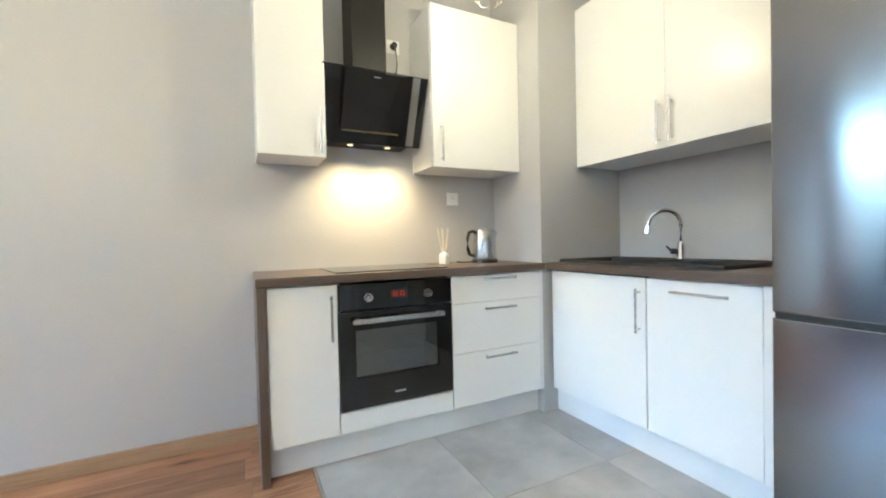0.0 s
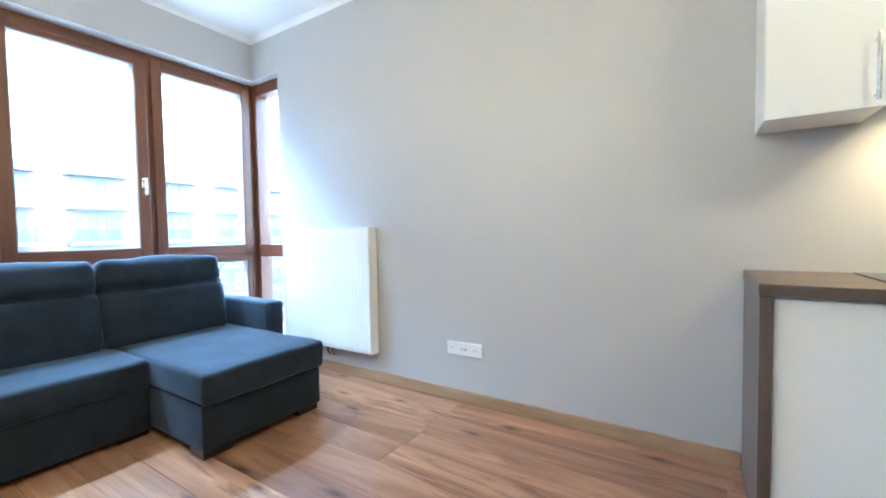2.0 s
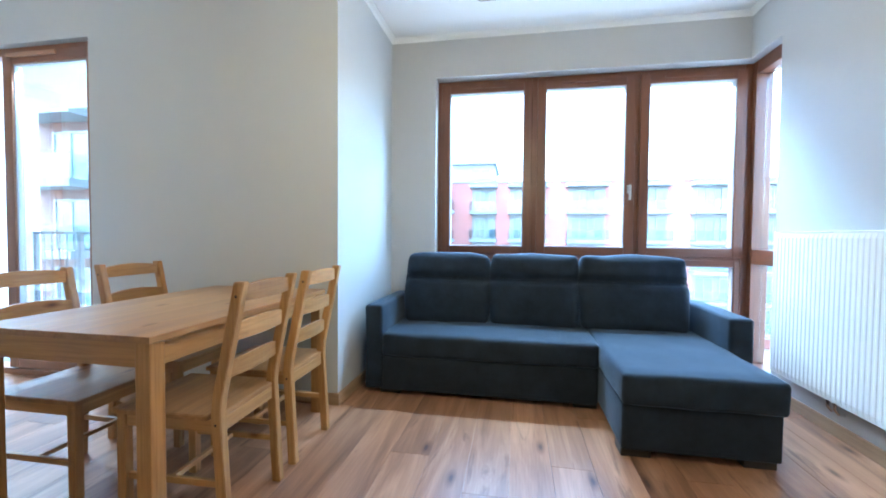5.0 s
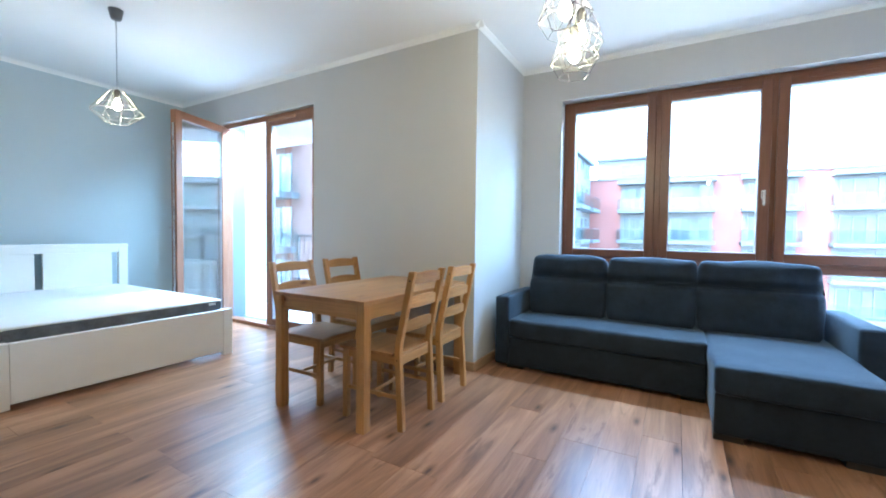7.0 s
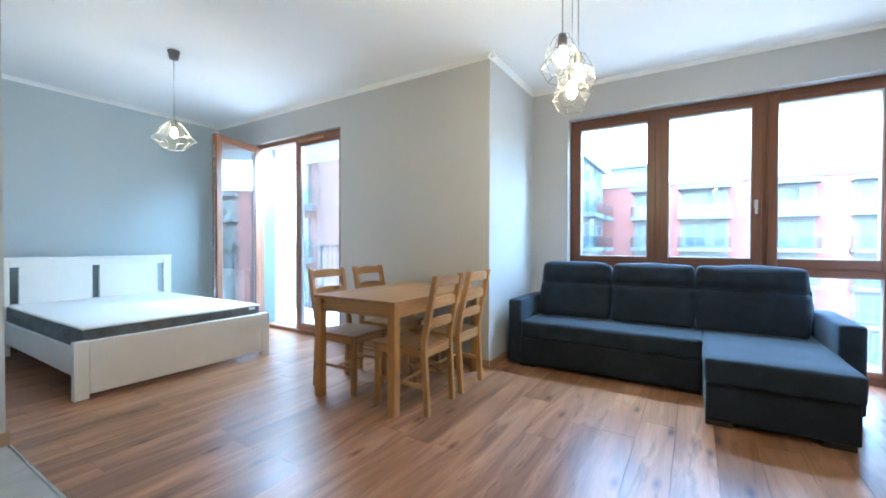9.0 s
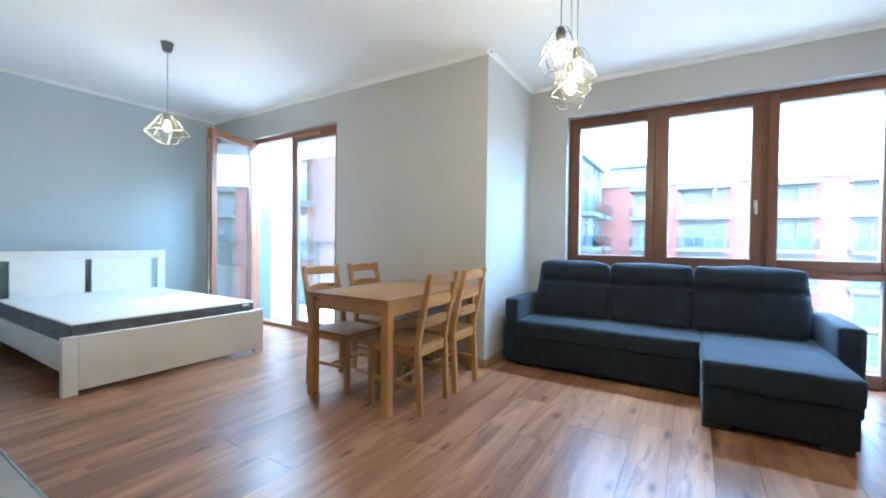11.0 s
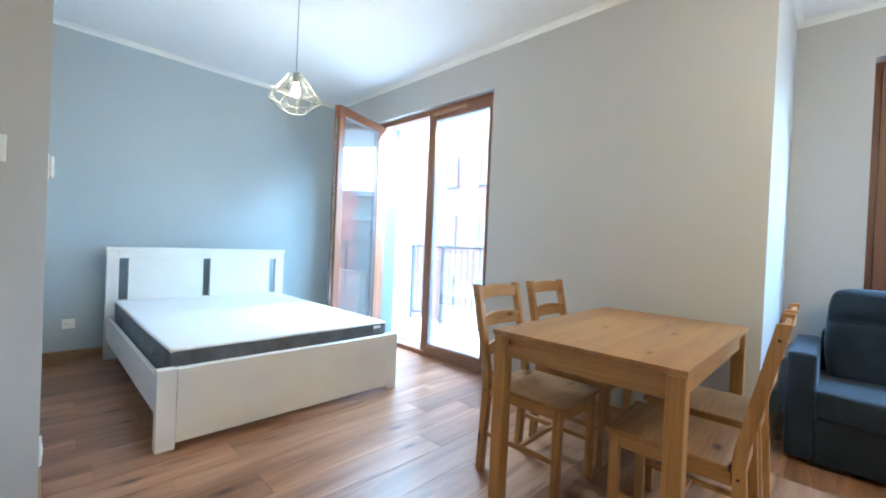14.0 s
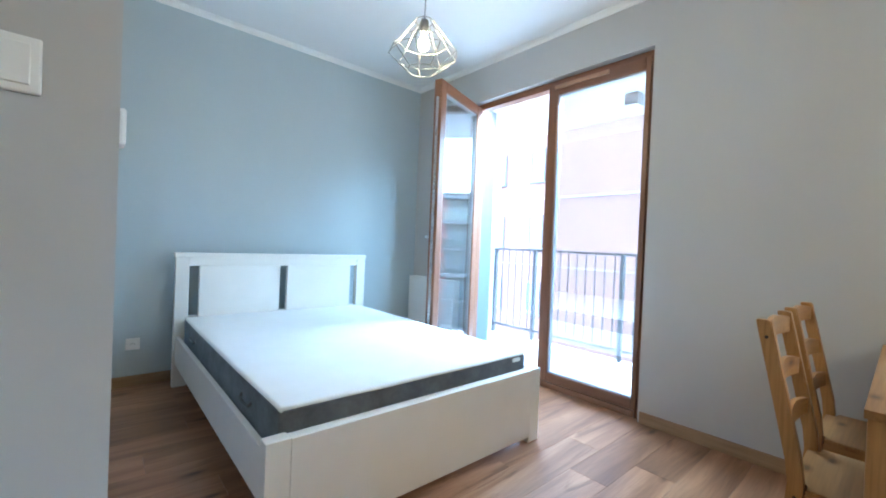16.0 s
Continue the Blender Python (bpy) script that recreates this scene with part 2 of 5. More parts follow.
M_STEEL = brushed("brushed_steel", (0.60, 0.60, 0.60), 0.27, 1)
M_FRIDGE = brushed("brushed_steel_fridge", (0.28, 0.276, 0.266), 0.15, 1, 0.0, 0.0)
fridge_nodes = M_FRIDGE.node_tree.nodes
fridge_nodes["Principled BSDF"].inputs["Anisotropic"].default_value = 0.8
fridge_nodes["Principled BSDF"].inputs["Anisotropic Rotation"].default_value = 0.25
grain_dir = fridge_nodes.new("ShaderNodeTangent")
grain_dir.direction_type, grain_dir.axis = "RADIAL", "Z"
M_FRIDGE.node_tree.links.new(grain_dir.outputs[0], fridge_nodes["Principled BSDF"].inputs["Tangent"])
M_SATIN = brushed("satin_champagne", (0.60, 0.55, 0.48), 0.30, 2, 0.0, 0.02)
M_BRASS = brushed("warm_metal_strip", (0.55, 0.42, 0.24), 0.3, 0)
M_CHROME = brushed("chrome", (0.80, 0.80, 0.80), 0.10, 2, 0.0)
M_OVENIN = surface("oven_cavity", (0.34, 0.34, 0.335), 0.4, vary=0.1)
M_PLASTIC = surface("white_plastic", (0.82, 0.82, 0.80), 0.3, vary=0.02, relief=0.0)
M_PLASTIC_D = surface("dark_plastic", (0.02, 0.02, 0.02), 0.4, relief=0.02)
M_GREYP = surface("grey_plastic", (0.14, 0.14, 0.15), 0.45, relief=0.02)
M_RAD = surface("radiator_enamel", (0.84, 0.84, 0.82), 0.32, vary=0.015, relief=0.02)
M_DOORWOOD = wood("stained_pine_door", (0.160, 0.069, 0.032), (0.222, 0.100, 0.049), (0.275, 0.130, 0.066), 2, 0.35, knots=False, shift=False)
M_DOORWOODH = wood("stained_pine_door_rail", (0.160, 0.069, 0.032), (0.222, 0.100, 0.049), (0.275, 0.130, 0.066), 1, 0.35, knots=False, shift=False)
# window stain is darker than the door's: backlit shade put into the colour
M_WINWOOD = wood("stained_pine_frame_backlit", (0.110, 0.038, 0.017), (0.152, 0.056, 0.026), (0.195, 0.075, 0.035), 2, 0.35, knots=False, shift=False)
M_WINWOODH = wood("stained_pine_rail_backlit", (0.110, 0.038, 0.017), (0.152, 0.056, 0.026), (0.195, 0.075, 0.035), 1, 0.35, knots=False, shift=False)
M_VENT = surface("light_brown_vent", (0.36, 0.19, 0.10), 0.45, relief=0.02)
M_SEAL = surface("grey_glazing_seal", (0.35, 0.35, 0.36), 0.6)
M_GLASS = glass("window_glass", (0.97, 0.985, 0.98), 0.8)
M_GLASS2 = glass("double_glazing", (0.95, 0.97, 0.97), 4.5)
M_PINE = wood("antique_pine_top", (0.300, 0.138, 0.038), (0.430, 0.222, 0.070), (0.53, 0.298, 0.105), 0, 0.38, fine=1.2, shift=True)
M_PINETOP = wood("antique_pine_boards", (0.225, 0.098, 0.030), (0.365, 0.182, 0.062), (0.470, 0.258, 0.100), 0, 0.34, fine=1.2, shift=True, flat=True, relief=0.03)
M_PINEZ = wood("antique_pine_post", (0.300, 0.138, 0.038), (0.430, 0.222, 0.070), (0.53, 0.298, 0.105), 2, 0.40, fine=1.4, shift=True)
M_PLANK = plank_wood("rustic_oak_laminate")
M_SKIRT = wood("oak_skirting", (0.30, 0.19, 0.10), (0.38, 0.25, 0.14), (0.45, 0.30, 0.18), 0, 0.45, knots=False, shift=True)
M_SKIRTY = wood("oak_skirting_side", (0.30, 0.19, 0.10), (0.38, 0.25, 0.14), (0.45, 0.30, 0.18), 1, 0.45, knots=False, shift=True)
M_TILE = surface("grey_concrete_tile", (0.385, 0.383, 0.37), 0.36, vary=0.24, scale=3.4, fine=60, relief=0.06, shift=True)
M_GROUT = surface("grey_grout", (0.30, 0.30, 0.29), 0.85)
M_UNDER = surface("dark_joint", (0.06, 0.04, 0.03), 0.9)
M_SOFA = fabric("dark_blue_grey_upholstery", (0.0115, 0.0195, 0.033))
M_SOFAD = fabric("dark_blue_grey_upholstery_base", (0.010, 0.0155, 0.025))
M_MATT = surface("white_mattress_ticking", (0.84, 0.84, 0.83), 0.85, vary=0.015, scale=9.0, fine=420, relief=0.25, dist=0.002)
M_MATTS = fabric("dark_grey_mattress_border", (0.125, 0.13, 0.135), 700.0)
M_WIRE = surface("cream_wire", (0.24, 0.225, 0.195), 0.35, relief=0.0)
M_WIREC = surface("grey_wire", (0.04, 0.038, 0.034), 0.35, relief=0.0)
M_BULB = glow("lit_bulb", (1.0, 0.75, 0.45), 15.5)
M_BULBK = glow("lit_kitchen_bulb", (1.0, 0.75, 0.45), 14.0)
M_LED = glow("hood_led", (1.0, 0.62, 0.30), 0.04)
M_REDLED = glow("red_clock_digits", (1.0, 0.05, 0.03), 0.005)
M_CORD = surface("grey_cord", (0.30, 0.30, 0.30), 0.6, relief=0.0)
M_REED = surface("pale_reed", (0.75, 0.70, 0.58), 0.7)
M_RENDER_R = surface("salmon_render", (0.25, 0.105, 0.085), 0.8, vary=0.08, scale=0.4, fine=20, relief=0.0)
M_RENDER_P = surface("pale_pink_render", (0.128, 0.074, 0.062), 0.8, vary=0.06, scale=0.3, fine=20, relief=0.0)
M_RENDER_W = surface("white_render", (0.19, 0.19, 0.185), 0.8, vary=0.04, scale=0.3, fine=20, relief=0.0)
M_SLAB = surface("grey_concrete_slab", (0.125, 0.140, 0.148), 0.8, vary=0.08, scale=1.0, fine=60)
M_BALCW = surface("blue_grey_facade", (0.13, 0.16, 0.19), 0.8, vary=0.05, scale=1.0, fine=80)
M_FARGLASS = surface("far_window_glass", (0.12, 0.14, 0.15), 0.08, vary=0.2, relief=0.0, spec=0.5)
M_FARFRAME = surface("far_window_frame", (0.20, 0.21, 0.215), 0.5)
M_PARAPET = glass("parapet_glass", (0.86, 0.92, 0.92), 1.0)
M_RAILING = surface("dark_railing_metal", (0.11, 0.105, 0.105), 0.5, relief=0.02)
M_GROUND = surface("courtyard_paving", (0.20, 0.20, 0.195), 0.9, vary=0.15, scale=0.2, fine=8)


# ---- building blocks ----
def box(bm, x0, x1, y0, y1, z0, z1, bev=0.0, seg=2):
    r = bmesh.ops.create_cube(bm, size=1.0, matrix=Matrix.LocRotScale(
        ((x0 + x1) / 2, (y0 + y1) / 2, (z0 + z1) / 2), None, (abs(x1 - x0), abs(y1 - y0), abs(z1 - z0))))
    vs = r["verts"]
    if bev > 0:
        es = list({e for v in vs for e in v.link_edges})
        bmesh.ops.bevel(bm, geom=es, offset=bev, segments=seg, affect="EDGES", profile=0.5)
    return vs


def cyl(bm, p0, p1, r0, r1=None, n=16):
    p0, p1 = Vector(p0), Vector(p1)
    d = p1 - p0
    m = Matrix.Translation((p0 + p1) / 2) @ d.to_track_quat("Z", "Y").to_matrix().to_4x4()
    return bmesh.ops.create_cone(bm, cap_ends=True, segments=n, radius1=r0, radius2=r0 if r1 is None else r1, depth=d.length, matrix=m)["verts"]


def tube(bm, pts, r, n=8):
    pts = [Vector(p) for p in pts]
    rings = []
    for k, p in enumerate(pts):
        d = (pts[min(k + 1, len(pts) - 1)] - pts[max(k - 1, 0)]).normalized()
        q = d.to_track_quat("Z", "Y")
        rings.append([bm.verts.new(p + q @ Vector((r * math.cos(a), r * math.sin(a), 0))) for a in [2 * math.pi * j / n for j in range(n)]])
    for a, b in zip(rings, rings[1:]):
        for j in range(n):
            bm.faces.new((a[j], a[(j + 1) % n], b[(j + 1) % n], b[j]))
    bm.faces.new(list(reversed(rings[0])))
    bm.faces.new(rings[-1])


def lathe(bm, profile, n=24, at=(0, 0, 0)):
    rings = []
    for r, z in profile:
        rings.append([bm.verts.new((at[0] + r * math.cos(2 * math.pi * j / n), at[1] + r * math.sin(2 * math.pi * j / n), at[2] + z)) for j in range(n)])
    for a, b in zip(rings, rings[1:]):
        for j in range(n):
            bm.faces.new((a[j], a[(j + 1) % n], b[(j + 1) % n], b[j]))
    bm.faces.new(list(reversed(rings[0])))
    bm.faces.new(rings[-1])


def cushion(bm, x0, x1, y0, y1, z0, z1, puff=0.02, bev=0.03, cuts=7, wrinkle=0.0, seed=0.0):
    """A padded block: rounded edges, faces that swell in the middle and lightly wrinkled cloth."""
    tmp = bmesh.new()
    box(tmp, x0, x1, y0, y1, z0, z1)
    bmesh.ops.bevel(tmp, geom=tmp.edges[:], offset=bev, segments=3, affect="EDGES", profile=0.5)
    big = [e for e in tmp.edges if e.calc_length() > bev * 2]
    bmesh.ops.subdivide_edges(tmp, edges=big, cuts=cuts, use_grid_fill=True)
    c = Vector(((x0 + x1) / 2, (y0 + y1) / 2, (z0 + z1) / 2))
    h = Vector(((x1 - x0) / 2, (y1 - y0) / 2, (z1 - z0) / 2))
    for v in tmp.verts:
        u = [(v.co[k] - c[k]) / h[k] for k in range(3)]
        off = Vector((0, 0, 0))
        for k in range(3):
            a, b = u[(k + 1) % 3], u[(k + 2) % 3]
            off[k] = puff * math.copysign(abs(u[k]) ** 4, u[k]) * max(0, 1 - a * a) * max(0, 1 - b * b)
        if wrinkle:
            off += noise.noise_vector(v.co * 7 + Vector((seed, seed, seed))) * wrinkle
        v.co += off
    me = bpy.data.meshes.new("tmp")
    tmp.to_mesh(me)
    tmp.free()
    bm.from_mesh(me)
    bpy.data.meshes.remove(me)


def ring(bm, lo, hi, hlo, hhi, axis):
    """A slab with a rectangular hole through it along one axis: four joined sides in one piece."""
    u, v = [k for k in range(3) if k != axis]
    def corners(a, b, w):
        out = []
        for p, q in ((a[u], a[v]), (b[u], a[v]), (b[u], b[v]), (a[u], b[v])):
            c = [0, 0, 0]
            c[u], c[v], c[axis] = p, q, w
            out.append(bm.verts.new(c))
        return out
    f0, f1 = corners(lo, hi, lo[axis]), corners(lo, hi, hi[axis])
    h0, h1 = corners(hlo, hhi, lo[axis]), corners(hlo, hhi, hi[axis])
    for k in range(4):
        j = (k + 1) % 4
        bm.faces.new((f0[k], f0[j], h0[j], h0[k]))
        bm.faces.new((f1[k], f1[j], h1[j], h1[k]))
        bm.faces.new((f0[k], f0[j], f1[j], f1[k]))
        bm.faces.new((h0[k], h0[j], h1[j], h1[k]))


def mesh_of(name, bm, material, smooth=False):
    bmesh.ops.recalc_face_normals(bm, faces=bm.faces[:])
    me = bpy.data.meshes.new(name)
    bm.to_mesh(me)
    bm.free()
    for mt in material if isinstance(material, (list, tuple)) else [material]:
        me.materials.append(mt)
    if smooth:
        for p in me.polygons:
            p.use_smooth = True
    return me


def part(name, bm, material, parent, label="", smooth=False, at=None):
    ob = new(name, mesh_of(name, bm, material, smooth))
    ob.parent = parent
    if at is not None:
        ob.location = at
    if label:
        ob["label"] = label
    return ob


def thing(name, at, label, category, group="", kind="", rz=0):
    ob = new(name)
    ob.empty_display_size = 0.1
    ob.matrix_basis = pose(*at, 0, 0, rz)
    return tagged(ob, label, category, group, kind)


def solid(name, material, boxes, label="", category="", kind="structure", bev=0.0):
    bm = bmesh.new()
    for b in boxes:
        box(bm, *b, bev)
    return tagged(new(name, mesh_of(name, bm, material)), label, category, "", kind)


def boxpart(name, material, parent, *b, bev=0.0, label=""):
    bm = bmesh.new()
    box(bm, *b, bev)
    return part(name, bm, material, parent, label)


# ---- plan ----
CEIL = 2.78
XW, XB, XE = -3.36, -2.262, 2.35          # window wall, balcony wall, sink wall
YN, YR, YS, YH, XA = 2.58, -0.24, -4.555, -1.88, 0.395   # north wall, return wall, south wall, hall wall, alcove corner
XT = 0.378                                 # edge between planks and tiles
T = 0.30

solid("wall_north", M_WALL, [(-3.0, XE + T, YN, YN + T, 0, CEIL), (XW - T, -3.0, YN, YN + T, 2.43, CEIL)], "smooth grey painted north wall", "wall")
solid("wall_west", M_WALL, [(XW - T, XW, YR - T, 0.155, 0, CEIL), (XW - T, XW, 0.155, YN, 2.43, CEIL)], "smooth grey painted wall round the corner window", "wall")
solid("wall_return", M_WALL, [(XW, XB - T, YR - T, YR, 0, CEIL)], "smooth grey painted return wall beside the sofa", "wall")
solid("wall_balcony", M_WALL, [(XB - T, XB, -2.09, YR, 0, CEIL), (XB - T, XB, -3.73, -2.09, 2.43, CEIL), (XB - T, XB, YS - T, -3.73, 0, CEIL)], "grey painted wall with a balcony door opening", "wall")
solid("wall_south", M_WALL_DAYTINT, [(XB, XA + 0.12, YS - T, YS, 0, CEIL)], "grey painted wall behind the bed", "wall")
solid("wall_alcove", M_WALL, [(XA, XA + 0.12, YS, YH - 0.12, 0, CEIL)], "grey painted partition beside the bed", "wall")
solid("wall_hall", M_WALL, [(XA, 0.70, YH - 0.12, YH, 0, CEIL), (1.56, XE, YH - 0.12, YH, 0, CEIL), (0.70, 1.56, YH - 0.12, YH, 2.08, CEIL)], "grey painted partition with a white door", "wall")
solid("wall_east", M_WALL, [(XE, XE + T, YH - 0.12, YN, 0, CEIL)], "grey painted wall behind the sink", "wall")
solid("wall_pier", M_WALL, [(1.69, XE, 2.085, YN, 0, CEIL)], "grey painted pier in the kitchen corner", "wall")
solid("ceiling", M_CEIL, [(XW - T, XE + T, YS - T, YN + T, CEIL, CEIL + 0.25)], "smooth white painted ceiling", "ceiling")


def cornice(name, x0, y0, x1, y1, nx, ny):
    """A small white cove moulding along one wall, nx, ny pointing into the room."""
    prof = [(0, 0), (0.036, 0), (0.033, -0.006), (0.022, -0.012), (0.012, -0.021), (0.006, -0.033), (0, -0.036)]
    bm = bmesh.new()
    ends = []
    for x, y in ((x0, y0), (x1, y1)):
        ends.append([bm.verts.new((x + nx * p, y + ny * p, CEIL - 0.001 + q)) for p, q in prof])
    n = len(prof)
    for k in range(n):
        bm.faces.new((ends[0][k], ends[0][(k + 1) % n], ends[1][(k + 1) % n], ends[1][k]))
    bm.faces.new(ends[0])
    bm.faces.new(list(reversed(ends[1])))
    tagged(new(name, mesh_of(name, bm, M_WHITEP)), "white cove moulding under the ceiling", "moulding", "", "structure")


cornice("trim_north", XW, YN, 1.69, YN, 0, -1)
cornice("trim_west", XW, YR, XW, YN, 1, 0)
cornice("trim_return", XW, YR, XB + 0.05, YR, 0, 1)
cornice("trim_balcony", XB, YS, XB, YR + 0.05, 1, 0)
cornice("trim_south", XB, YS, XA, YS, 0, 1)
cornice("trim_alcove", XA, YS, XA, YH, -1, 0)
cornice("trim_hall", XA - 0.05, YH, XE, YH, 0, 1)
cornice("trim_east", XE, YH, XE, 2.085, -1, 0)


def skirting(x0, y0, x1, y1, nx, ny):
    bm = bmesh.new()
    t, h = 0.016, 0.076
    if ny:
        box(bm, min(x0, x1), max(x0, x1), min(y0, y0 + ny * t), max(y0, y0 + ny * t), 0.001, h, 0.004)
    else:
        box(bm, min(x0, x0 + nx * t), max(x0, x0 + nx * t), min(y0, y1), max(y0, y1), 0.001, h, 0.004)
    tagged(new("baseboard", mesh_of("baseboard", bm, M_SKIRT if ny else M_SKIRTY)), "oak-look skirting board along the wall", "skirting board", "", "structure")


skirting(-2.98, YN, 0.163, YN, 0, -1)
skirting(XW, YR, XB, YR, 0, 1)
skirting(XB, -2.075, XB, YR + 0.016, 1, 0)
skirting(XB, YS + 0.016, XB, -3.74, 1, 0)
skirting(XB, YS, XA, YS, 0, 1)
skirting(XA, YS + 0.016, XA, YH, -1, 0)
skirting(XA - 0.016, YH, 0.65, YH, 0, 1)

# ---- corner window ----
FX0, FX1 = -3.575, -3.475      # frame depth on the west side
FY0, FY1 = 2.665, 2.765        # frame depth on the north side


def sash_west(win, y0, y1, z0, z1, w, name="sash", proud=0.02):
    """A wooden sash in the west frame with rails, stiles, a seal bead and a pane."""
    a, b = FX0 + 0.012, FX1 + proud
    bm = bmesh.new()
    box(bm, a, b, y0, y0 + w, z0, z1, 0.005)
    box(bm, a, b, y1 - w, y1, z0, z1, 0.005)
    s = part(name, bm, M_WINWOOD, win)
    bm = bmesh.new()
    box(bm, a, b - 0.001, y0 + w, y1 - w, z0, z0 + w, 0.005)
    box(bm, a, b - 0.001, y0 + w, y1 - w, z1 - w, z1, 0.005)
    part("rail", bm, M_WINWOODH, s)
    bm = bmesh.new()
    for v in ((y0 + w, y0 + w + 0.006, z0 + w, z1 - w), (y1 - w - 0.006, y1 - w, z0 + w, z1 - w), (y0 + w + 0.006, y1 - w - 0.006, z0 + w, z0 + w + 0.006), (y0 + w + 0.006, y1 - w - 0.006, z1 - w - 0.006, z1 - w)):
        box(bm, a + 0.03, b - 0.012, *v)
    part("seal", bm, M_SEAL, s)
    boxpart("pane", M_GLASS, s, a + 0.04, a + 0.056, y0 + w, y1 - w, z0 + w, z1 - w)
    return s


win = thing("window_1", (0, 0, 0), "stained pine corner window with tall panes above low ones", "window", kind="structure")
bm = bmesh.new()
box(bm, FX0, FX1, 0.155, 0.20, 0.0, 2.43, 0.003)
box(bm, FX0, FX1, 0.97, 1.02, 0.0, 2.43, 0.003)
box(bm, FX0, FX1, 1.79, 1.84, 0.0, 2.43, 0.003)
box(bm, FX0, FX1 + 0.01, 2.60, 2.765, 0.0, 2.43, 0.004)
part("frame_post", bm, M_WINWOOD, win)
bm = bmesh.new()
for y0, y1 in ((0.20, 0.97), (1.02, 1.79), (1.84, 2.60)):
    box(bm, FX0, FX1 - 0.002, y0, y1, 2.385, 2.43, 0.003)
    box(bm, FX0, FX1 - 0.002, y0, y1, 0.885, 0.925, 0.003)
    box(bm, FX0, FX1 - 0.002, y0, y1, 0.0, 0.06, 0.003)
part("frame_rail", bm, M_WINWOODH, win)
for y0, y1 in ((0.192, 0.974), (1.016, 1.797), (1.833, 2.610)):
    sash_west(win, y0, y1, 0.915, 2.392, 0.072)
    sash_west(win, y0, y1, 0.055, 0.89, 0.05, "low_sash", 0.004)
for y in (0.58, 1.40, 2.2):
    boxpart("trickle_vent", M_WINWOODH, win, FX1 + 0.0205, FX1 + 0.034, y - 0.19, y + 0.19, 2.352, 2.376, bev=0.003)
bm = bmesh.new()
box(bm, FX1 + 0.02, FX1 + 0.028, 1.742, 1.772, 1.43, 1.50, 0.003)
cyl(bm, (FX1 + 0.028, 1.757, 1.485), (FX1 + 0.06, 1.757, 1.485), 0.009)
box(bm, FX1 + 0.052, FX1 + 0.066, 1.747, 1.767, 1.375, 1.50, 0.005)
part("handle", bm, M_STEEL, win, "brushed metal window handle")
# north leg of the corner window
bm = bmesh.new()
box(bm, -3.0 - 0.05, -2.96, FY0, FY1, 0.0, 2.43, 0.003)
box(bm, FX1 + 0.012, FX1 + 0.062, FY0 - 0.018, FY1, 0.0, 2.43, 0.004)
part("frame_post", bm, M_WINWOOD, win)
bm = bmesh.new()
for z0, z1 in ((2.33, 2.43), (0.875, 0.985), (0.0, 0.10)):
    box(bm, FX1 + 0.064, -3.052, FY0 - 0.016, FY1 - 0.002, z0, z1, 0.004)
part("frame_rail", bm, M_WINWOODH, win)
boxpart("pane", M_GLASS, win, FX1 + 0.064, -3.05, FY0 + 0.05, FY0 + 0.066, 0.985, 2.33)
boxpart("pane", M_GLASS, win, FX1 + 0.064, -3.05, FY0 + 0.05, FY0 + 0.066, 0.10, 0.875)
solid("window_sill", M_SLAB, [(XW - T - 0.08, FX0 - 0.002, 0.155, 2.9, -0.05, 0.0)], "grey outer window sill", "window sill")

# ---- balcony door ----
DX0, DX1 = XB - 0.135, XB - 0.055


def door_leaf(leaf, w, h, e=0.085):
    """A glazed wooden leaf in its own plane: x along the width, y the thickness."""
    s = 0.085
    bm = bmesh.new()
    box(bm, 0, s, 0, 0.068, 0, h, 0.005)
    box(bm, w - e, w, 0, 0.068, 0, h, 0.005)
    part("stile", bm, M_DOORWOOD, leaf)
    bm = bmesh.new()
    box(bm, s, w - e, 0.001, 0.067, h - s, h, 0.005)
    box(bm, s, w - e, 0.001, 0.067, 0, s - 0.015, 0.005)
    part("rail", bm, M_DOORWOODX, leaf)
    bm = bmesh.new()
    for v in ((s, s + 0.006, s - 0.015, h - s), (w - e - 0.006, w - e, s - 0.015, h - s)):
        box(bm, v[0], v[1], 0.015, 0.053, v[2], v[3])
    for z in (s - 0.015, h - s - 0.006):
        box(bm, s + 0.006, w - e - 0.006, 0.015, 0.053, z, z + 0.006)
    part("seal", bm, M_SEAL, leaf)
    boxpart("pane", M_GLASS2, leaf, s, w - e, 0.028, 0.044, s - 0.015, h - s)
    return leaf


M_DOORWOODX = wood("stained_pine_leaf_rail", (0.160, 0.069, 0.032), (0.222, 0.100, 0.049), (0.275, 0.130, 0.066), 0, 0.35, knots=False, shift=False)
bdoor = thing("door_1", (0, 0, 0), "stained pine balcony door, one leaf closed beside an open one", "balcony door", kind="structure")
bm = bmesh.new()
box(bm, DX0, DX1, -2.135, -2.09, 0.0, 2.43, 0.003)
box(bm, DX0, DX1, -3.73, -3.685, 0.0, 2.43, 0.003)
part("frame_post", bm, M_DOORWOOD, bdoor)
bm = bmesh.new()
box(bm, DX0, DX1, -3.685, -2.135, 2.375, 2.43, 0.003)
part("frame_rail", bm, M_DOORWOODH, bdoor)
bm = bmesh.new()
box(bm, DX0 - 0.02, DX1 + 0.02, -3.685, -2.135, 0.0, 0.045, 0.006)
part("threshold", bm, M_DOORWOODH, bdoor)
leaf = new("closed_leaf")
leaf.parent = bdoor
